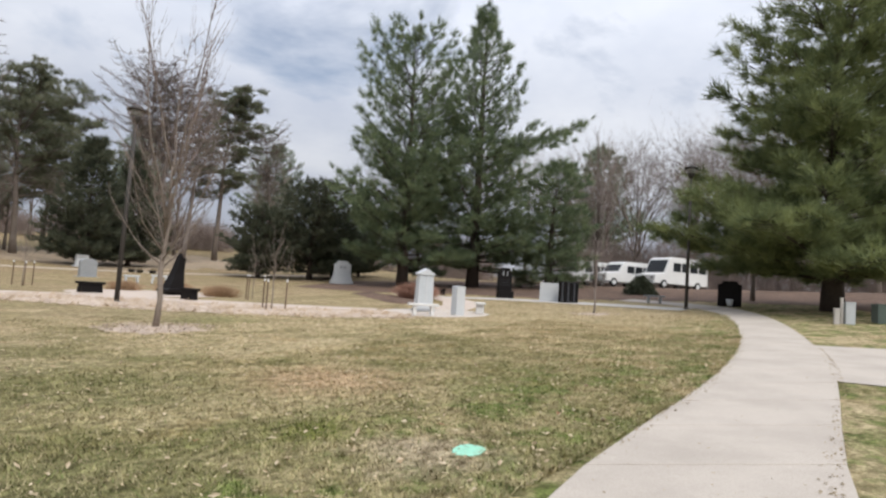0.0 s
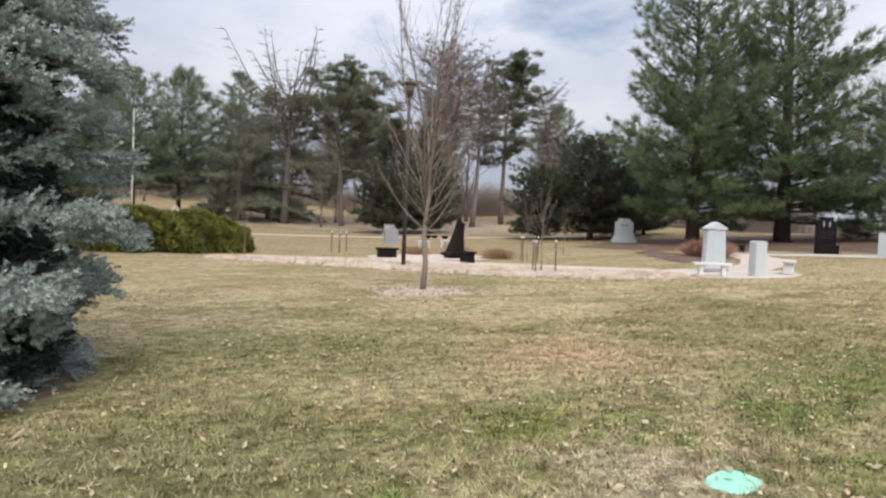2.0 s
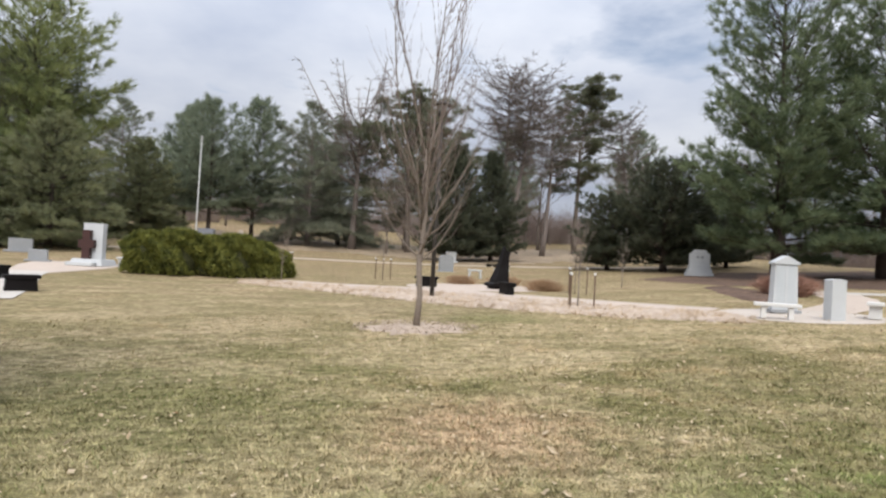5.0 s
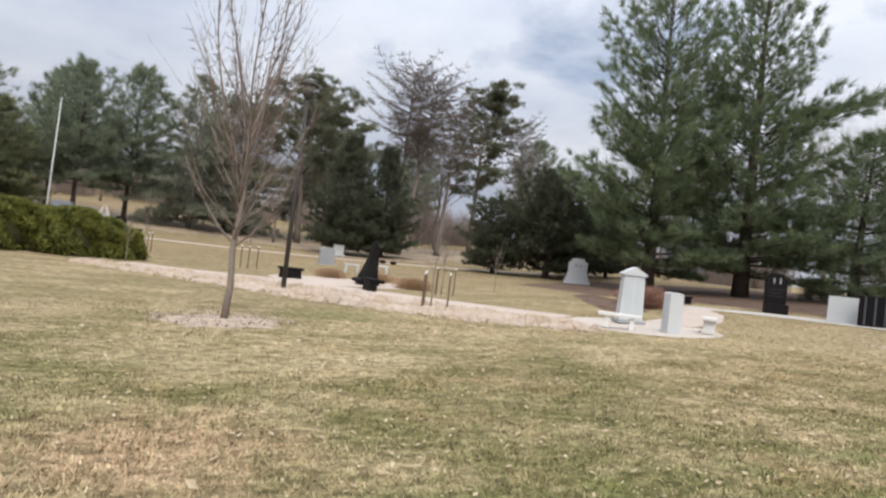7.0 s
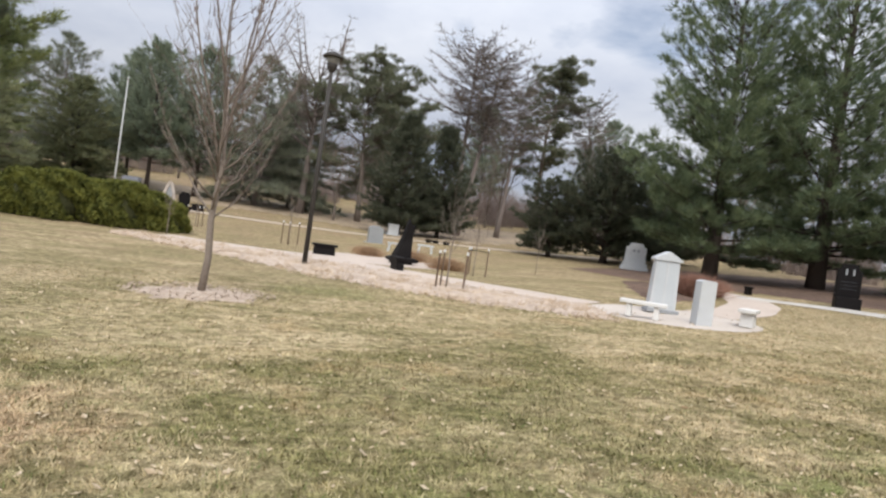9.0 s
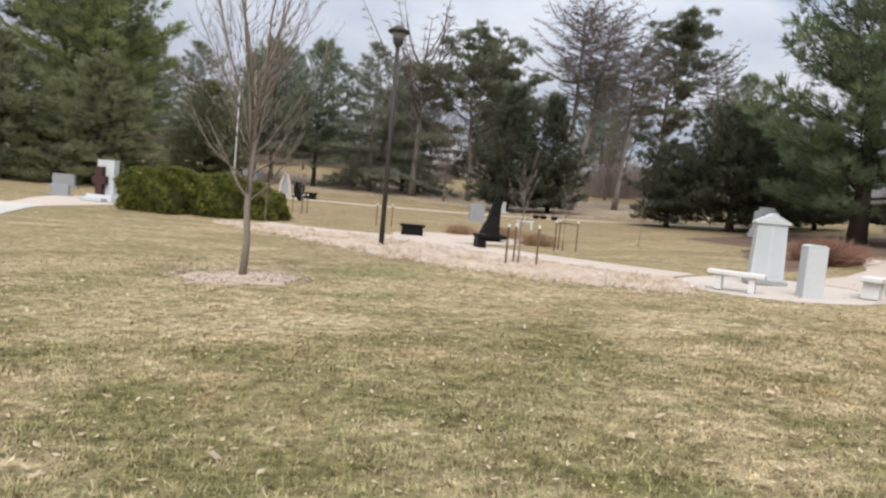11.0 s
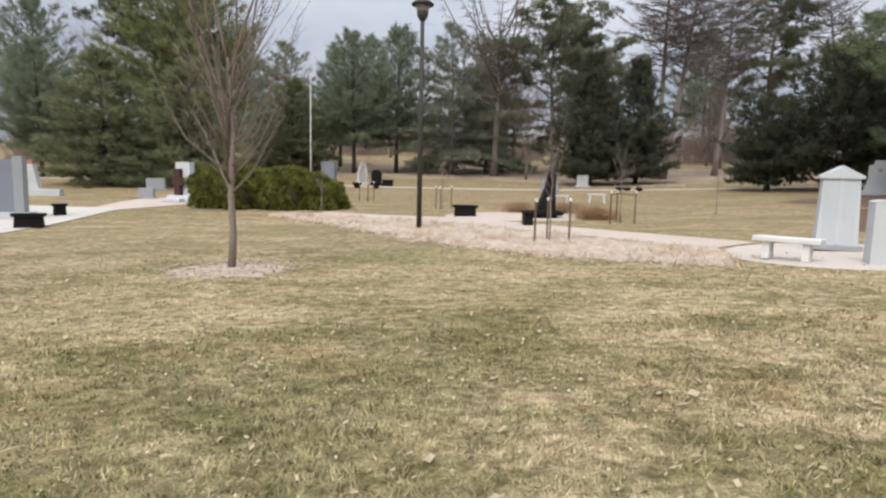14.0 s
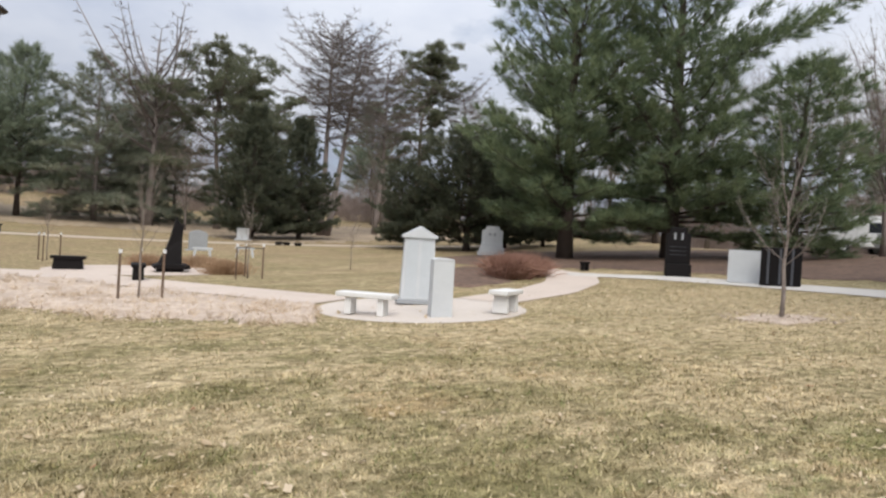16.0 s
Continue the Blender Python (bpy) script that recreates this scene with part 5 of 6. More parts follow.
tall = bpy.data.objects["tall_monument"]
part("panel", Geo().box(-0.38, 0.38, -0.216, -0.198, 0.95, 1.45).mesh("panel", 0.006), M["gray_stone"], tall)
for sd in (-0.14, 0.14):
    part("emblem", Geo().lathe([(0.09, -0.01), (0.09, 0.01)], 14).mesh("emblem"), M["gray_dark"], tall, "dark round emblem", pose(sd, -0.222, 1.26, 90))
blk = headstone("black_monument", 25.1, 16.4, -38, 0.82, 1.72, 0.3, "black_stone", "tall black granite monument with pale marks", 0, "shoulder", category="monument")
for s in (-0.12, 0.12):
    part("emblem", Geo().box(s - 0.032, s + 0.032, -0.156, -0.148, 1.28, 1.52).mesh("emblem"), M["gray_dark"], blk, "pale engraved mark")
for k in range(3):
    part("inscription", Geo().box(-0.28, 0.28, -0.155, -0.148, 1.02 - k * 0.14, 1.032 - k * 0.14).mesh("inscription"), M["slate_dark"], blk, "unreadable line of engraving")
part("step", Geo().box(-0.42, 0.42, -0.62, -0.2, 0, 0.42).mesh("step", 0.015), M["black_stone"], blk)
headstone("white_tablet", 24.65, 13.05, -58, 0.98, 0.98, 0.25, "white_stone", "plain white granite tablet stone", 0, "flat", 0.01)
dk = headstone("black_tablet", 24.6, 11.85, -58, 1.0, 1.08, 0.25, "black_stone", "low black granite tablet with vertical ribs", 0, "flat", 0.01)
for k in (-0.3, 0.0, 0.3):
    part("rib", Geo().box(k - 0.03, k + 0.03, -0.15, -0.12, 0.05, 1.05).mesh("rib", 0.006), M["slate_dark"], dk, "gray rib")
dk2 = headstone("dark_monument", 28.4, 5.2, -70, 1.05, 1.22, 0.4, "black_stone", "dark granite monument at the bend of the walk", 0, "shoulder", category="monument")
part("vase", Geo().lathe([(0.10, 0), (0.13, 0.12), (0.16, 0.3), (0.14, 0.33)], 12).mesh("vase", smooth=True), M["gray_stone"], dk2, "gray stone vase", pose(0.0, -0.55, 0))
bench("low_bench", 27.6, 8.6, -60, 1.0, 0.4, 0.42, "gray_dark", "small gray stone bench at the bend of the walk")
bench("low_bench", 23.6, 19.8, 20, 0.4, 0.24, 0.36, "black_stone", "small dark bench under the pines")


def cross_monument():
    root = thing("cross_monument", -9.27, 27.3, -15, "white slab monument bearing a dark red granite cross", "monument")
    part("base", Geo().box(-0.8, 0.8, -0.6, 0.6, 0, 0.3, 0.86).mesh("base", 0.02), M["white_stone"], root)
    part("slab", Geo().box(-0.46, 0.48, -0.16, 0.16, 0.3, 1.95).mesh("slab", 0.015), M["white_stone"], root)
    cross = [(-0.34, 0.3), (0.02, 0.3), (0.02, 0.80), (0.20, 0.80), (0.20, 1.18), (0.02, 1.18), (0.02, 1.62), (-0.34, 1.62), (-0.34, 1.18), (-0.52, 1.18), (-0.52, 0.80), (-0.34, 0.80)]
    part("cross", Geo().prism(cross, -0.40, -0.17).mesh("cross", 0.015), M["cross"], root, "dark red granite cross")
    part("step", Geo().box(-0.7, 0.55, -0.95, -0.6, 0, 0.16).mesh("step", 0.02), M["white_stone"], root)


def arch_frame(x, y, rz, w, h, mat, label):
    root = thing("garden_bench", x, y, rz, label, "bench")
    part("rail", Geo().box(-w / 2, w / 2, -0.07, 0.07, h - 0.1, h).mesh("rail", 0.012), M[mat], root)
    for s in (-1, 1):
        part("leg", Geo().prism([(s * w * 0.42 - 0.05, 0), (s * w * 0.42 + 0.05, 0), (s * w * 0.36 + 0.05, h - 0.1), (s * w * 0.36 - 0.05, h - 0.1)], -0.06, 0.06).mesh("leg", 0.008), M[mat], root)


arch_frame(9.4, 29.0, 12, 0.85, 0.5, "white_stone", "white open-framed bench on the far lawn")
arch_frame(11.3, 30.2, -8, 0.9, 0.5, "white_stone", "white open-framed bench on the far lawn")
pointed = thing("pointed_monument", -5.0, 45.0, 6, "weathered pale stone monument with a pointed arch top", "monument")
part("base", Geo().box(-0.55, 0.55, -0.3, 0.3, 0, 0.22).mesh("base", 0.02), M["tan_stone"], pointed)
for sd in (-1, 1):
    part("jamb", Geo().prism([(sd * 0.46, 0.22), (sd * 0.28, 0.22), (sd * 0.24, 0.95), (sd * 0.04, 1.62), (sd * 0.04, 1.9), (sd * 0.22, 1.62), (sd * 0.42, 1.0)], -0.14, 0.14).mesh("jamb", 0.012), M["tan_stone"], pointed)
part("panel", Geo().prism([(-0.28, 0.22), (0.28, 0.22), (0.24, 0.95), (0.0, 1.62), (-0.24, 0.95)], -0.06, 0.06).mesh("panel", 0.008), M["gray_dark"], pointed, "darker recessed panel")
block_bench(-2.9, 44.6, 10, 0.95, 0.45, 0.5, "black granite bench beside a far memorial")
headstone("black_headstone", -4.0, 45.4, 10, 0.8, 1.2, 0.3, "black_stone", "black granite headstone on the far lawn", 1, "shoulder")
for fx, fy in ((-6.0, 42.2), (-4.6, 42.0), (-3.2, 42.1)):
    tub = thing("planter_urn", fx, fy, 0, "small dark planter urn on the far lawn", "planter", "far planter urns")
    part("urn", Geo().lathe([(0.16, 0), (0.2, 0.1), (0.34, 0.32), (0.36, 0.4)], 14).mesh("urn", smooth=True), M["black_stone"], tub)
for fx, fy in ((14.2, 42.8), (14.7, 42.6), (15.4, 42.0)):
    pot = thing("grave_planter", fx, fy, fx * 40, "low dark planter with withered stems on the lawn", "planter", "low dark grave planters")
    part("bowl", Geo().lathe([(0.16, 0), (0.24, 0.08), (0.27, 0.2), (0.25, 0.22)], 12).mesh("bowl", smooth=True), M["black_stone"], pot)
    rngp = np.random.default_rng(int(fx * 10))
    part("withered_stems", soup("withered_stems", tufts(rngp, np.tile([0, 0, 0.2], (30, 1)) + rngp.normal(0, 0.08, (30, 3)) * np.array([1, 1, 0.1]), np.tile([0.0, 0, 1.0], (30, 1)), 0.2, 0.03, 3, 0.6)), M["debris"], pot)
cross_monument()
bench("low_bench", -7.9, 27.2, 14, 0.7, 0.4, 0.45, "gray_stone", "small gray granite bench by the cross monument")
sheet("west_plaza", [(-6.2, 12.9), (-7.2, 16.5), (-8.7, 20.6), (-9.2, 22.6)], [(-16, 12.4), (-16, 16), (-15.5, 19), (-14, 22)], 0.02, "concrete_pale", "bright concrete plaza round the gray memorial", "paving", 30, 8)
sheet("cross_path", [(-9.0, 22.0), (-8.2, 25.5), (-8.0, 28.6)], [(-10.6, 22.4), (-11.6, 25.5), (-12.0, 28.6)], 0.014, "path", "pale path leading to the cross monument", "paving", 30, 6)
mem = thing("slab_memorial", -10.3, 17.3, 28, "slate and pale gray granite memorial slab on a plaza", "monument", dz=0.02)
part("panel", Geo().box(-0.85, 0.62, -0.16, 0.1, 0.2, 2.0).mesh("panel", 0.012), M["blue_stone"], mem, "slate-gray polished panel")
part("wing", Geo().box(0.62, 0.92, -0.2, 0.35, 0.1, 2.12).mesh("wing", 0.012), M["gray_dark"], mem, "pale gray granite wing")
part("wing", Geo().box(-1.15, -0.85, -0.2, 0.35, 0.1, 2.12).mesh("wing", 0.012), M["gray_dark"], mem, "pale gray granite wing")
part("base", Geo().box(-1.3, 1.1, -0.45, 0.5, 0, 0.2).mesh("base", 0.012), M["white_stone"], mem)
block_bench(-6.95, 15.05, 30, 0.85, 0.42, 0.43, "black granite bench with flared seat on the plaza")
block_bench(-9.2, 18.9, 60, 0.42, 0.34, 0.43, "black granite bench with flared seat on the plaza")
tan = thing("tan_monument", -18.2, 27.3, 20, "pale angular stone monument with red brick behind", "monument")
tan.scale = (0.72, 0.72, 0.72)
part("wall", Geo().prism([(-1.6, 0), (1.0, 0), (0.55, 2.3), (-1.6, 2.3)], -0.3, 0.3).mesh("wall", 0.02), M["white_stone"], tan)
part("brick_pier", Geo().box(-0.5, 0.25, 0.4, 0.8, 0, 2.62).mesh("brick_pier", 0.02), M["brick_red"], tan, "weathered red brick pier")
part("footing", Geo().box(0.4, 2.3, -0.5, 0.3, 0, 0.5).mesh("footing", 0.02), M["white_stone"], tan)


# ---------- lamps, pole, stakes, cover, boxes ----------
def lamp_post(x, y):
    root = thing("street_lamp", x, y, 0, "black metal lamp post with mushroom cap", "street lamp", "walkway lamps")
    part("base", Geo().lathe([(0.13, 0), (0.13, 0.05), (0.075, 0.09)], 14).mesh("base"), M["lamp_paint"], root)
    part("pole", Geo().lathe([(0.078, 0.05), (0.07, 3.0), (0.058, 6.05)], 12).mesh("pole", smooth=True), M["lamp_paint"], root)
    part("collar", Geo().lathe([(0.06, 6.0), (0.10, 6.06), (0.15, 6.14), (0.17, 6.26)], 14).mesh("collar", smooth=True), M["lamp_paint"], root)
    part("diffuser", Geo().lathe([(0.16, 6.26), (0.19, 6.38), (0.19, 6.46)], 16).mesh("diffuser", smooth=True), M["lens"], root, "frosted glass diffuser")
    part("cap", Geo().lathe([(0.31, 6.44), (0.33, 6.47), (0.26, 6.53), (0.16, 6.60), (0.09, 6.64)], 20).mesh("cap", smooth=True), M["lamp_paint"], root)


def stakes(x, y, r, n, turn, h=1.05, tied=False):
    tie = not tied or thing("tree_tie", x, y, 0, "dark rubber tie strung between sapling stakes", "tree tie", "sapling ties")
    ring = [(math.cos(turn + i * 2 * math.pi / n) * r, math.sin(turn + i * 2 * math.pi / n) * r, h - 0.12) for i in range(n)]
    for i in range(n if tied else 0):
        part("strap", Geo().tube([ring[i], (0, 0, h - 0.1)], [0.014, 0.014], 5).mesh("strap", smooth=True), M["rubber"], tie)
    for i in range(n):
        a = turn + i * 2 * math.pi / n
        px, py = x + math.cos(a) * r, y + math.sin(a) * r
        root = thing("tree_stake", px, py, math.degrees(a), "brown steel stake beside a sapling", "stake", "sapling stakes")
        part("post", Geo().box(-0.024, 0.024, -0.008, 0.008, -0.2, h).box(-0.008, 0.008, 0.0, 0.03, -0.2, h).mesh("post"), M["rust_metal"], root)
        part("tip", Geo().box(-0.026, 0.026, -0.012, 0.034, h - 0.075, h + 0.005).mesh("tip"), M["white_paint"], root, "white painted tip")


lamp_post(4.64, 16.57)
lamp_post(25.0, 5.95)
stakes(8.38, 13.3, 0.46, 3, -2.5)
stakes(4.0, 26.1, 0.42, 3, 0.4)
stakes(10.8, 18.9, 0.45, 3, -0.4, tied=True)
stakes(-0.8, 30.8, 0.45, 3, 0.9)
flag = thing("flagpole", -7.2, 39.5, 0, "tall weathered white flagpole without a flag", "flagpole")
part("pole", Geo().lathe([(0.055, 0), (0.05, 2), (0.035, 7.9)], 12).mesh("pole", smooth=True), M["pole_paint"], flag)
part("finial", Geo().lathe([(0.03, 7.88), (0.07, 7.94), (0.07, 8.0), (0.03, 8.06)], 12).mesh("finial", smooth=True), M["pole_paint"], flag)

cov = thing("valve_cover", 1.26, -1.65, 20, "pale green plastic irrigation cover half sunk in grass", "utility cover", dz=-0.046)
lid = Geo()
rim = [(0.165 * math.copysign(abs(math.cos(a)) ** 0.5, math.cos(a)) * (1 + 0.05 * math.sin(5 * a)), 0.115 * math.copysign(abs(math.sin(a)) ** 0.5, math.sin(a)) * (1 + 0.06 * math.cos(4 * a))) for a in np.linspace(0, 2 * math.pi, 28, endpoint=False)]
ring_z = ((1.0, 0.0), (1.0, 0.045), (0.93, 0.055), (0.0, 0.058))
lid.put([(x * k, y * k, z) for k, z in ring_z for x, y in rim], [(r * 28 + i, r * 28 + (i + 1) % 28, (r + 1) * 28 + (i + 1) % 28, (r + 1) * 28 + i) for r in range(3) for i in range(28)])
part("lid", lid.mesh("lid"), M["green_plastic"], cov)

for bx, by, w, h, mat, lab in ((22.0, -0.75, 0.4, 0.7, "gray_stone", "pale gray steel utility cabinet by the walk"), (21.6, -0.45, 0.22, 0.5, "concrete_pale", "short pale utility pedestal by the walk"),
                               (21.85, -0.55, 0.12, 0.85, "concrete_pale", "slim pale marker post by the walk"), (23.2, -1.6, 0.9, 0.6, "green_box", "long green transformer cabinet on the lawn")):
    box = thing("utility_box", bx, by, 20, lab, "utility box")
    part("body", Geo().box(-w / 2, w / 2, -w * 0.35, w * 0.35, -0.05, h).mesh("body", 0.015), M[mat], box)
    part("lid", Geo().box(-w / 2 - 0.015, w / 2 + 0.015, -w * 0.35 - 0.015, w * 0.35 + 0.015, h, h + 0.04).mesh("lid", 0.012), M[mat], box)


# ---------- vehicles ----------
def wheel(root, x, y, r=0.36):
    wh = part("wheel", Geo().lathe([(r * 0.9, -0.11), (r, -0.07), (r, 0.07), (r * 0.9, 0.11)], 20).mesh("wheel", smooth=True), M["rubber"], root, "black rubber tyre", pose(x, y, r, 90))
    part("rim", Geo().lathe([(r * 0.55, -0.12), (r * 0.6, 0.0), (r * 0.55, 0.12)], 16).mesh("rim"), M["gray_stone"], wh, "gray steel rim")


def van(x, y, rz, L, W, H, name, label):
    root = thing(name, x, y, rz, label, "vehicle")
    hood = 1.0 if name == "shuttle_bus" else 1.3
    side = [(-L / 2, 0.4), (L / 2 - 0.1, 0.4), (L / 2, 0.6), (L / 2 - 0.05, 1.05), (L / 2 - hood, 1.2), (L / 2 - hood - 0.55, H - 0.12), (L / 2 - hood - 0.9, H), (-L / 2 + 0.12, H), (-L / 2, H - 0.15)]
    part("body", Geo().prism(side, -W / 2, W / 2).mesh("body", 0.06), M["white_paint"], root)
    for s in (-1, 1):
        y0, y1 = (W / 2 - 0.004, W / 2 + 0.012) if s > 0 else (-W / 2 - 0.012, -W / 2 + 0.004)
        n = 4 if name == "shuttle_bus" else 3
        x0 = -L / 2 + 0.3
        step_ = (L - hood - 1.1) / n
        for k in range(n):
            part("side_window", Geo().prism([(x0 + k * step_, H * 0.56), (x0 + (k + 1) * step_ - 0.12, H * 0.56), (x0 + (k + 1) * step_ - 0.12, H * 0.83), (x0 + k * step_, H * 0.83)], y0, y1).mesh("side_window"), M["glass"], root, "dark tinted window")
    sl = math.degrees(math.atan2(H - 1.32, 0.55))
    part("windscreen", Geo().box(-0.01, 0.01, -W * 0.43, W * 0.43, 0.1, (H - 1.32) * 0.98).mesh("windscreen"), M["glass"], root, "dark windscreen", pose(L / 2 - hood + 0.012, 0, 1.2, 0, -(90 - sl), 0))
    for wx in (-L * 0.3, L * 0.33):
        for wy in (-W / 2 + 0.08, W / 2 - 0.08):
            wheel(root, wx, wy)
    for wy in (-W * 0.36, W * 0.36):
        part("headlight", Geo().box(L / 2 - 0.06, L / 2 + 0.02, wy - 0.13, wy + 0.13, 0.72, 0.9).mesh("headlight", 0.01), M["lens"], root, "clear headlight")
    part("bumper", Geo().box(L / 2 - 0.08, L / 2 + 0.08, -W * 0.48, W * 0.48, 0.38, 0.56).mesh("bumper", 0.02), M["gray_stone"], root, "gray bumper")


sheet("car_park", [(40, 26), (41, 18), (42, 8), (42, -4)], [(49, 27), (50, 18), (51, 8), (51, -4)], 0.012, "concrete", "gray car park beyond the trees", "car park", 30, 10)
van(44.8, 14.9, 160, 5.8, 2.1, 2.5, "shuttle_bus", "white shuttle bus with dark windows in the car park")
van(43.6, 18.6, 160, 5.0, 1.95, 2.1, "passenger_van", "white passenger van parked beyond the trees")
van(43.2, 22.2, 160, 5.0, 1.95, 2.1, "passenger_van", "white passenger van parked beyond the trees")

# ---------- turf and litter ----------
def clumps(x, y, scale, seed):
    """Smooth lattice noise, 0 to 1, for uneven turf."""
    lat = np.random.default_rng(seed + 500).uniform(0, 1, (64, 64))
    u, v = x * scale, y * scale
    i, j = np.floor(u).astype(int), np.floor(v).astype(int)
    fu, fv = u - i, v - j
    fu, fv = fu * fu * (3 - 2 * fu), fv * fv * (3 - 2 * fv)
    i0, i1, j0, j1 = i % 64, (i + 1) % 64, j % 64, (j + 1) % 64
    return (lat[i0, j0] * (1 - fu) + lat[i1, j0] * fu) * (1 - fv) + (lat[i0, j1] * (1 - fu) + lat[i1, j1] * fu) * fv


PAVED = [(12.9, 13.0), (11.3, 15.0), (7.6, 19.3), (5.2, 21.4), (1.0, 22.5), (-0.6, 23.0), (-2.2, 21.3), (-0.6, 20.0), (1.9, 17.8), (5.2, 13.7), (8.7, 10.5), (11.3, 9.3)]
PAVED_EAST = [(15.0, 12.3), (17.2, 13.7), (19.4, 15.8), (21.0, 18.3), (22.6, 17.6), (20.8, 14.9), (18.3, 12.5), (15.6, 10.9)]


def within(x, y, poly):
    """True for the points inside a closed outline."""
    hit = np.zeros(len(x), bool)
    for (ax, ay), (bx, by) in zip(poly, poly[1:] + poly[:1]):
        if ay != by:
            hit ^= ((ay > y) != (by > y)) & (x < ax + (y - ay) / (by - ay) * (bx - ax))
    return hit


def blades(name, seed, n, x0, x1, depth, h, w, label):
    rng = np.random.default_rng(seed)
    x = rng.uniform(x0, x1, n)
    l = np.interp(x, [p[0] for p in WALK_L], [p[1] for p in WALK_L])
    y = l + 0.02 + depth * rng.uniform(0, 1, n) ** 1.35
    keep = (np.hypot(x - 2.81, (y - 8.55) / 0.85) > rng.normal(0.95, 0.12, len(x))) & (np.hypot(x - 1.26, (y + 1.65) * 1.25) > rng.normal(0.14, 0.035, len(x))) & (np.hypot(x + 3.9, y - 1.9) > 1.7)
    jx, jy = x + rng.normal(0, 0.1, n), y + rng.normal(0, 0.1, n)
    keep &= ~within(jx, jy, PAVED) & ~within(x, y, PAVED_EAST) & (np.hypot(x - 13.6, y - 10.75) > rng.normal(2.0, 0.03, n))
    x, y = x[keep], y[keep]
    n = len(x)
    p = np.stack([x, y, G(x, y) - 0.004], 1)
    a = rng.uniform(0, 2 * math.pi, n)
    lean = rng.uniform(0.4, 1.6, n)
    tuft = 0.35 + 1.3 * clumps(x, y, 7.0, seed) * (0.6 + 0.8 * clumps(x, y, 2.1, seed + 1))
    hh = tuft * h * rng.uniform(0.5, 1.2, n) * (1 + 1.1 * np.exp(-(y - np.interp(x, [q[0] for q in WALK_L], [q[1] for q in WALK_L])) / 0.12))
    d = np.stack([np.cos(a) * lean * hh, np.sin(a) * lean * hh, hh], 1)
    s = np.stack([-np.sin(a + rng.normal(0, 0.6, n)), np.cos(a), np.zeros(n)], 1) * w
    tri = np.stack([p - s, p + s, p + d], 1)
    tagged(part(name, soup(name, tri), M["blades"]), label, "grass", kind="stuff")


blades("grass", 81, 380000, -7, 15, 6.5, 0.032, 0.0042, "short dormant grass blades along the walk")
blades("grass", 82, 160000, -9, 24, 14, 0.036, 0.0065, "short dormant grass blades over the lawn")


def litter(name, seed, n, area, size, mat, label, category, lift=0.02, tilt=0.3):
    rng = np.random.default_rng(seed)
    x, y = area(rng, n)
    p = np.stack([x, y, G(x, y) + lift], 1)
    a = rng.uniform(0, 2 * math.pi, n)
    s = size * rng.uniform(0.5, 1.3, n)
    u = np.stack([np.cos(a) * s, np.sin(a) * s, rng.normal(0, tilt, n) * s], 1)
    v = np.stack([-np.sin(a) * s, np.cos(a) * s, rng.normal(0, tilt, n) * s], 1) * rng.uniform(0.3, 0.8, (n, 1))
    t = np.concatenate([np.stack([p - u, p + v, p + u], 1), np.stack([p - u, p + u * 0.9, p - v], 1)])
    tagged(part(name, soup(name, t), M[mat]), label, category, kind="stuff")


def lawn_area(rng, n):
    x = rng.uniform(-6, 22, n)
    return x, np.interp(x, [p[0] for p in WALK_L], [p[1] for p in WALK_L]) + 0.1 + 11 * rng.uniform(0, 1, n) ** 1.4


def strip_area(left, right):
    a, b = resample(left, 60), resample(right, 60)

    def pick(rng, n):
        i = rng.uniform(0, 58.9, n); k = rng.normal(0.42, 0.3, n).clip(-0.14, 0.98)
        j = i.astype(int); f = (i - j)[:, None]
        p, q = a[j] * (1 - f) + a[j + 1] * f, b[j] * (1 - f) + b[j + 1] * f
        r = p * (1 - k[:, None]) + q * k[:, None]
        return r[:, 0], r[:, 1]
    return pick


def edge_area(line, width, power=2.2):
    def pick(rng, n):
        x = rng.uniform(-3, 16, n)
        return x, np.interp(x, [p[0] for p in line], [p[1] for p in line]) + 0.04 * np.sign(width) - width * rng.uniform(0, 1, n) ** power
    return pick


def ring_area(cx, cy, r, squash):
    def pick(rng, n):
        a = rng.uniform(0, 2 * math.pi, n); q = r * rng.uniform(0, 1, n) ** 0.6
        return cx + np.cos(a) * q, cy + np.sin(a) * q * squash
    return pick



def lobed_leaves(seed, n, size, mat, label):
    """Curled oak-like leaves: a lobed outline round a raised midrib."""
    rng = np.random.default_rng(seed)
    x, y = lawn_area(rng, n)
    tris = []
    for px, py, a, s in zip(x, y, rng.uniform(0, 6.28, n), size * rng.uniform(0.6, 1.25, n)):
        curl, tilt_ = rng.uniform(0.1, 0.5), rng.normal(0, 0.25)
        rim = []
        for i in range(16):
            w = 2 * math.pi * i / 16
            r = s * (0.72 + 0.28 * math.cos(5 * w)) * (1.0 if abs(math.cos(w)) > 0.6 else 0.72)
            u, v = r * math.cos(w), r * math.sin(w) * 0.7
            rim.append((px + u * math.cos(a) - v * math.sin(a), py + u * math.sin(a) + v * math.cos(a), g(px, py) + 0.022 + curl * abs(v) + max(-0.3, tilt_) * u * 0.4))
        mid = (px, py, g(px, py) + 0.024)
        tris += [(mid, rim[i], rim[(i + 1) % 16]) for i in range(16)]
    tagged(part("fallen_leaves", soup("fallen_leaves", np.array(tris)), M[mat]), label, "leaves", kind="stuff")


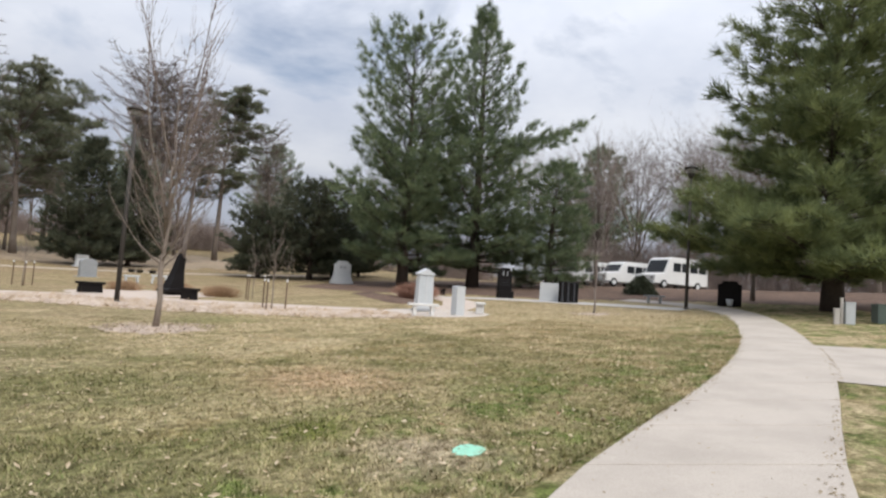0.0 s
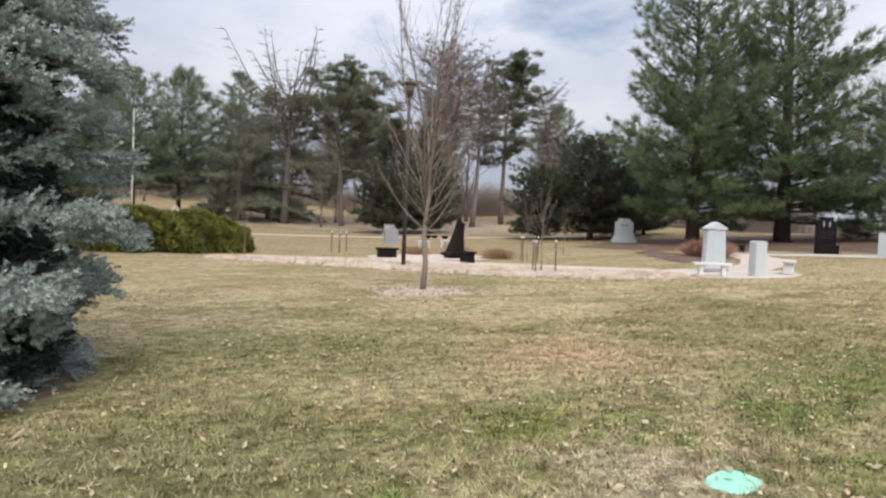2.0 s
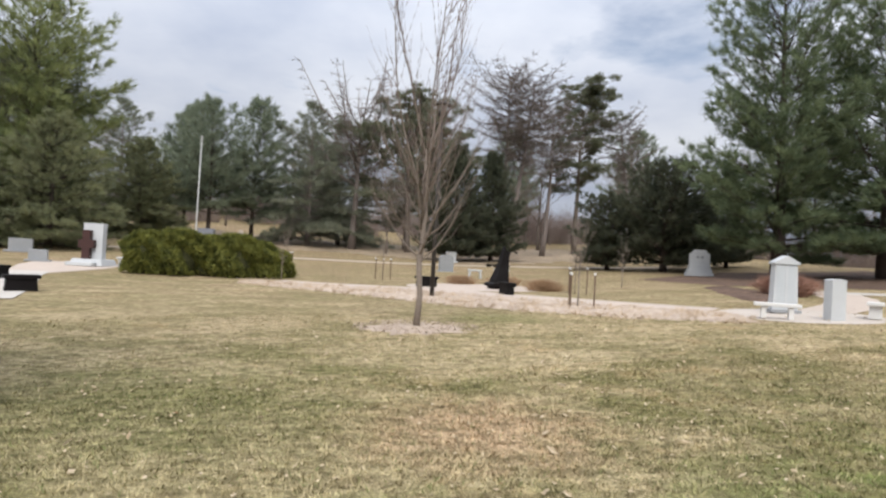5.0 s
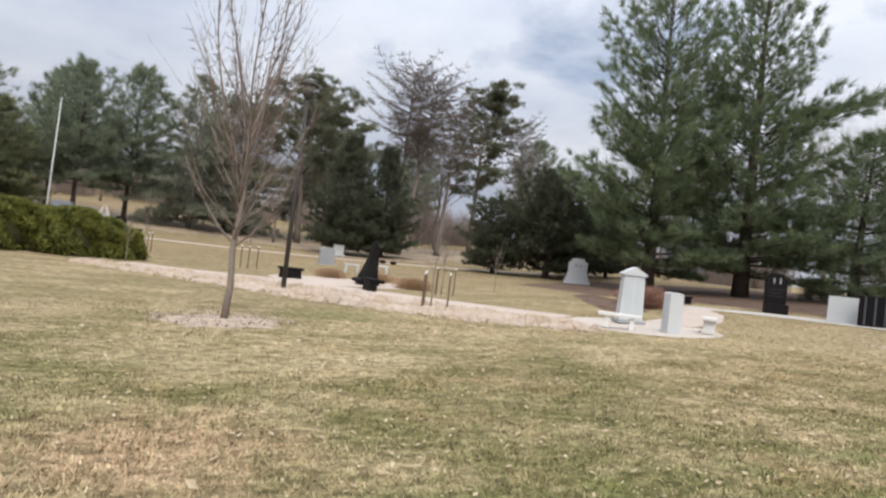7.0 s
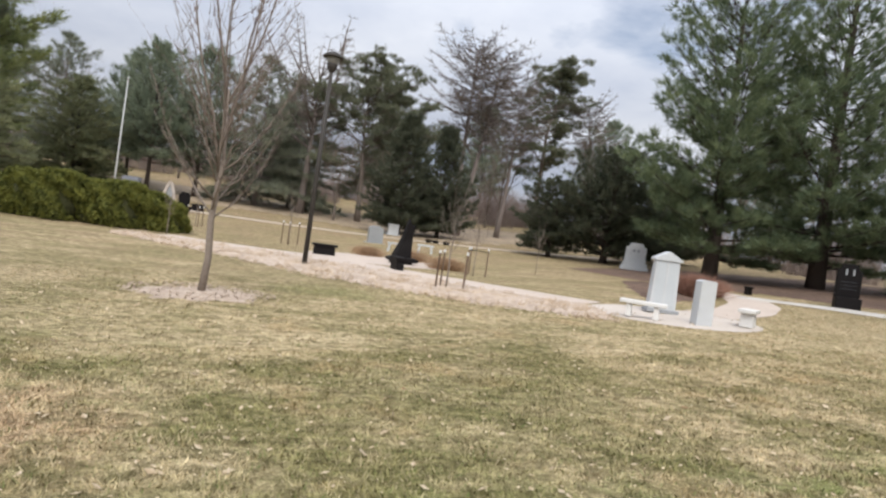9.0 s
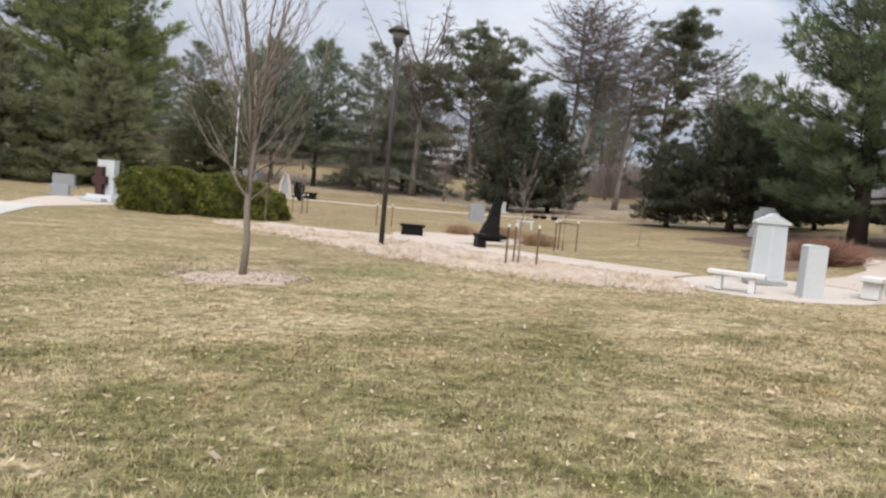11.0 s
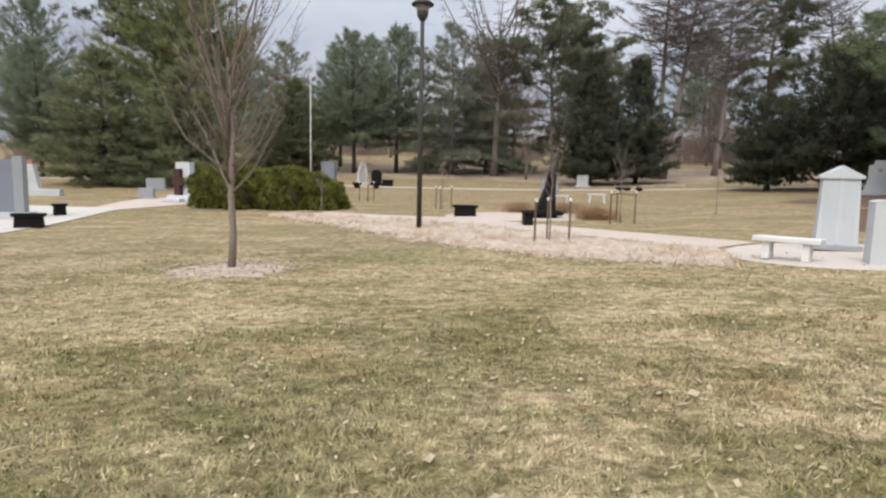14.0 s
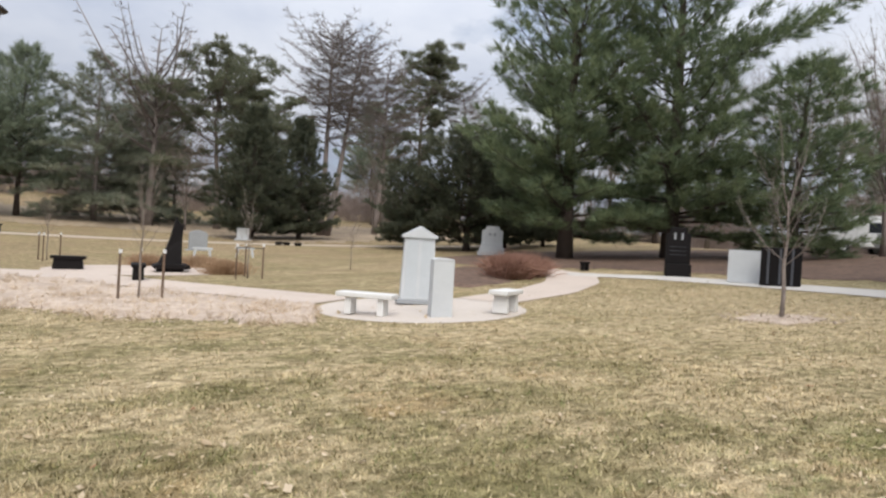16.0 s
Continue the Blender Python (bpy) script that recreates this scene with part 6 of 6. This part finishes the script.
lobed_leaves(131, 170, 0.048, "leaf", "curled pale oak leaves lying on the grass")
lobed_leaves(132, 45, 0.04, "leaf_rust", "rust-brown oak leaves lying on the grass")
litter("fallen_leaves", 91, 3800, lawn_area, 0.026, "leaf", "pale fallen leaves scattered over the grass", "leaves", 0.03)
litter("fallen_leaves", 96, 420, lawn_area, 0.04, "leaf", "larger curled pale leaves lying on the grass", "leaves", 0.035, 0.45)
litter("walk_debris", 97, 900, edge_area(WALK_L, 0.16), 0.016, "debris", "brown grass clippings along the walk edge", "debris", 0.03, 0.25)
litter("walk_debris", 98, 700, edge_area(WALK_R, -0.16), 0.016, "debris", "brown grass clippings along the walk edge", "debris", 0.03, 0.25)
litter("walk_debris", 99, 160, edge_area(WALK_L, 1.5, 1.0), 0.014, "debris", "scattered brown leaf bits on the walk", "debris", 0.028, 0.2)
litter("thatch", 95, 7000, lawn_area, 0.011, "thatch", "bleached bits of dry grass on the lawn", "dry grass", 0.028, 0.5)
litter("wood_chips", 92, 900, ring_area(2.81, 8.55, 1.28, 0.85), 0.032, "chips", "pale wood chips round the young tree", "wood chips", 0.055, 0.4)
litter("wood_chips", 93, 4500, strip_area([(11.3, 9.3), (8.7, 10.5), (5.2, 13.7), (1.9, 17.8), (-0.6, 20.0)], [(11.7, 11.75), (10.0, 13.8), (6.3, 17.9), (4.1, 19.8), (1.9, 20.8)]), 0.04, "chips", "pinkish wood chips over the long bed", "wood chips", 0.035, 0.3)
litter("wood_chips", 94, 350, ring_area(19.0, 7.2, 1.3, 0.7), 0.035, "chips", "pale wood chips round the sapling", "wood chips", 0.04)


def dry_tufts(seed, n, pick, label):
    """Flattened remains of perennials, a few dry stems each."""
    rng = np.random.default_rng(seed)
    x, y = pick(rng, n)
    at_ = np.repeat(np.stack([x, y, G(x, y) + 0.02], 1), 6, axis=0) + rng.normal(0, 0.09, (n * 6, 3)) * np.array([1, 1, 0.05])
    lean = np.repeat(rng.normal(0, 0.7, (n, 3)), 6, axis=0) * np.array([1, 1, 0]) + np.array([0, 0, 0.6])
    tagged(part("dry_stems", soup("dry_stems", tufts(rng, at_, unit(lean), 0.2, 0.012, 5, 0.5)), M["straw_pale"]), label, "dry stems", kind="stuff")


BED = strip_area([(11.3, 9.3), (8.7, 10.5), (5.2, 13.7), (1.9, 17.8), (-0.6, 20.0), (-2.2, 21.3)], [(11.7, 11.75), (10.0, 13.8), (6.3, 17.9), (4.1, 19.8), (1.9, 20.8), (-1.1, 22.3)])
dry_tufts(121, 420, BED, "flattened pale dry stems over the mulch bed")
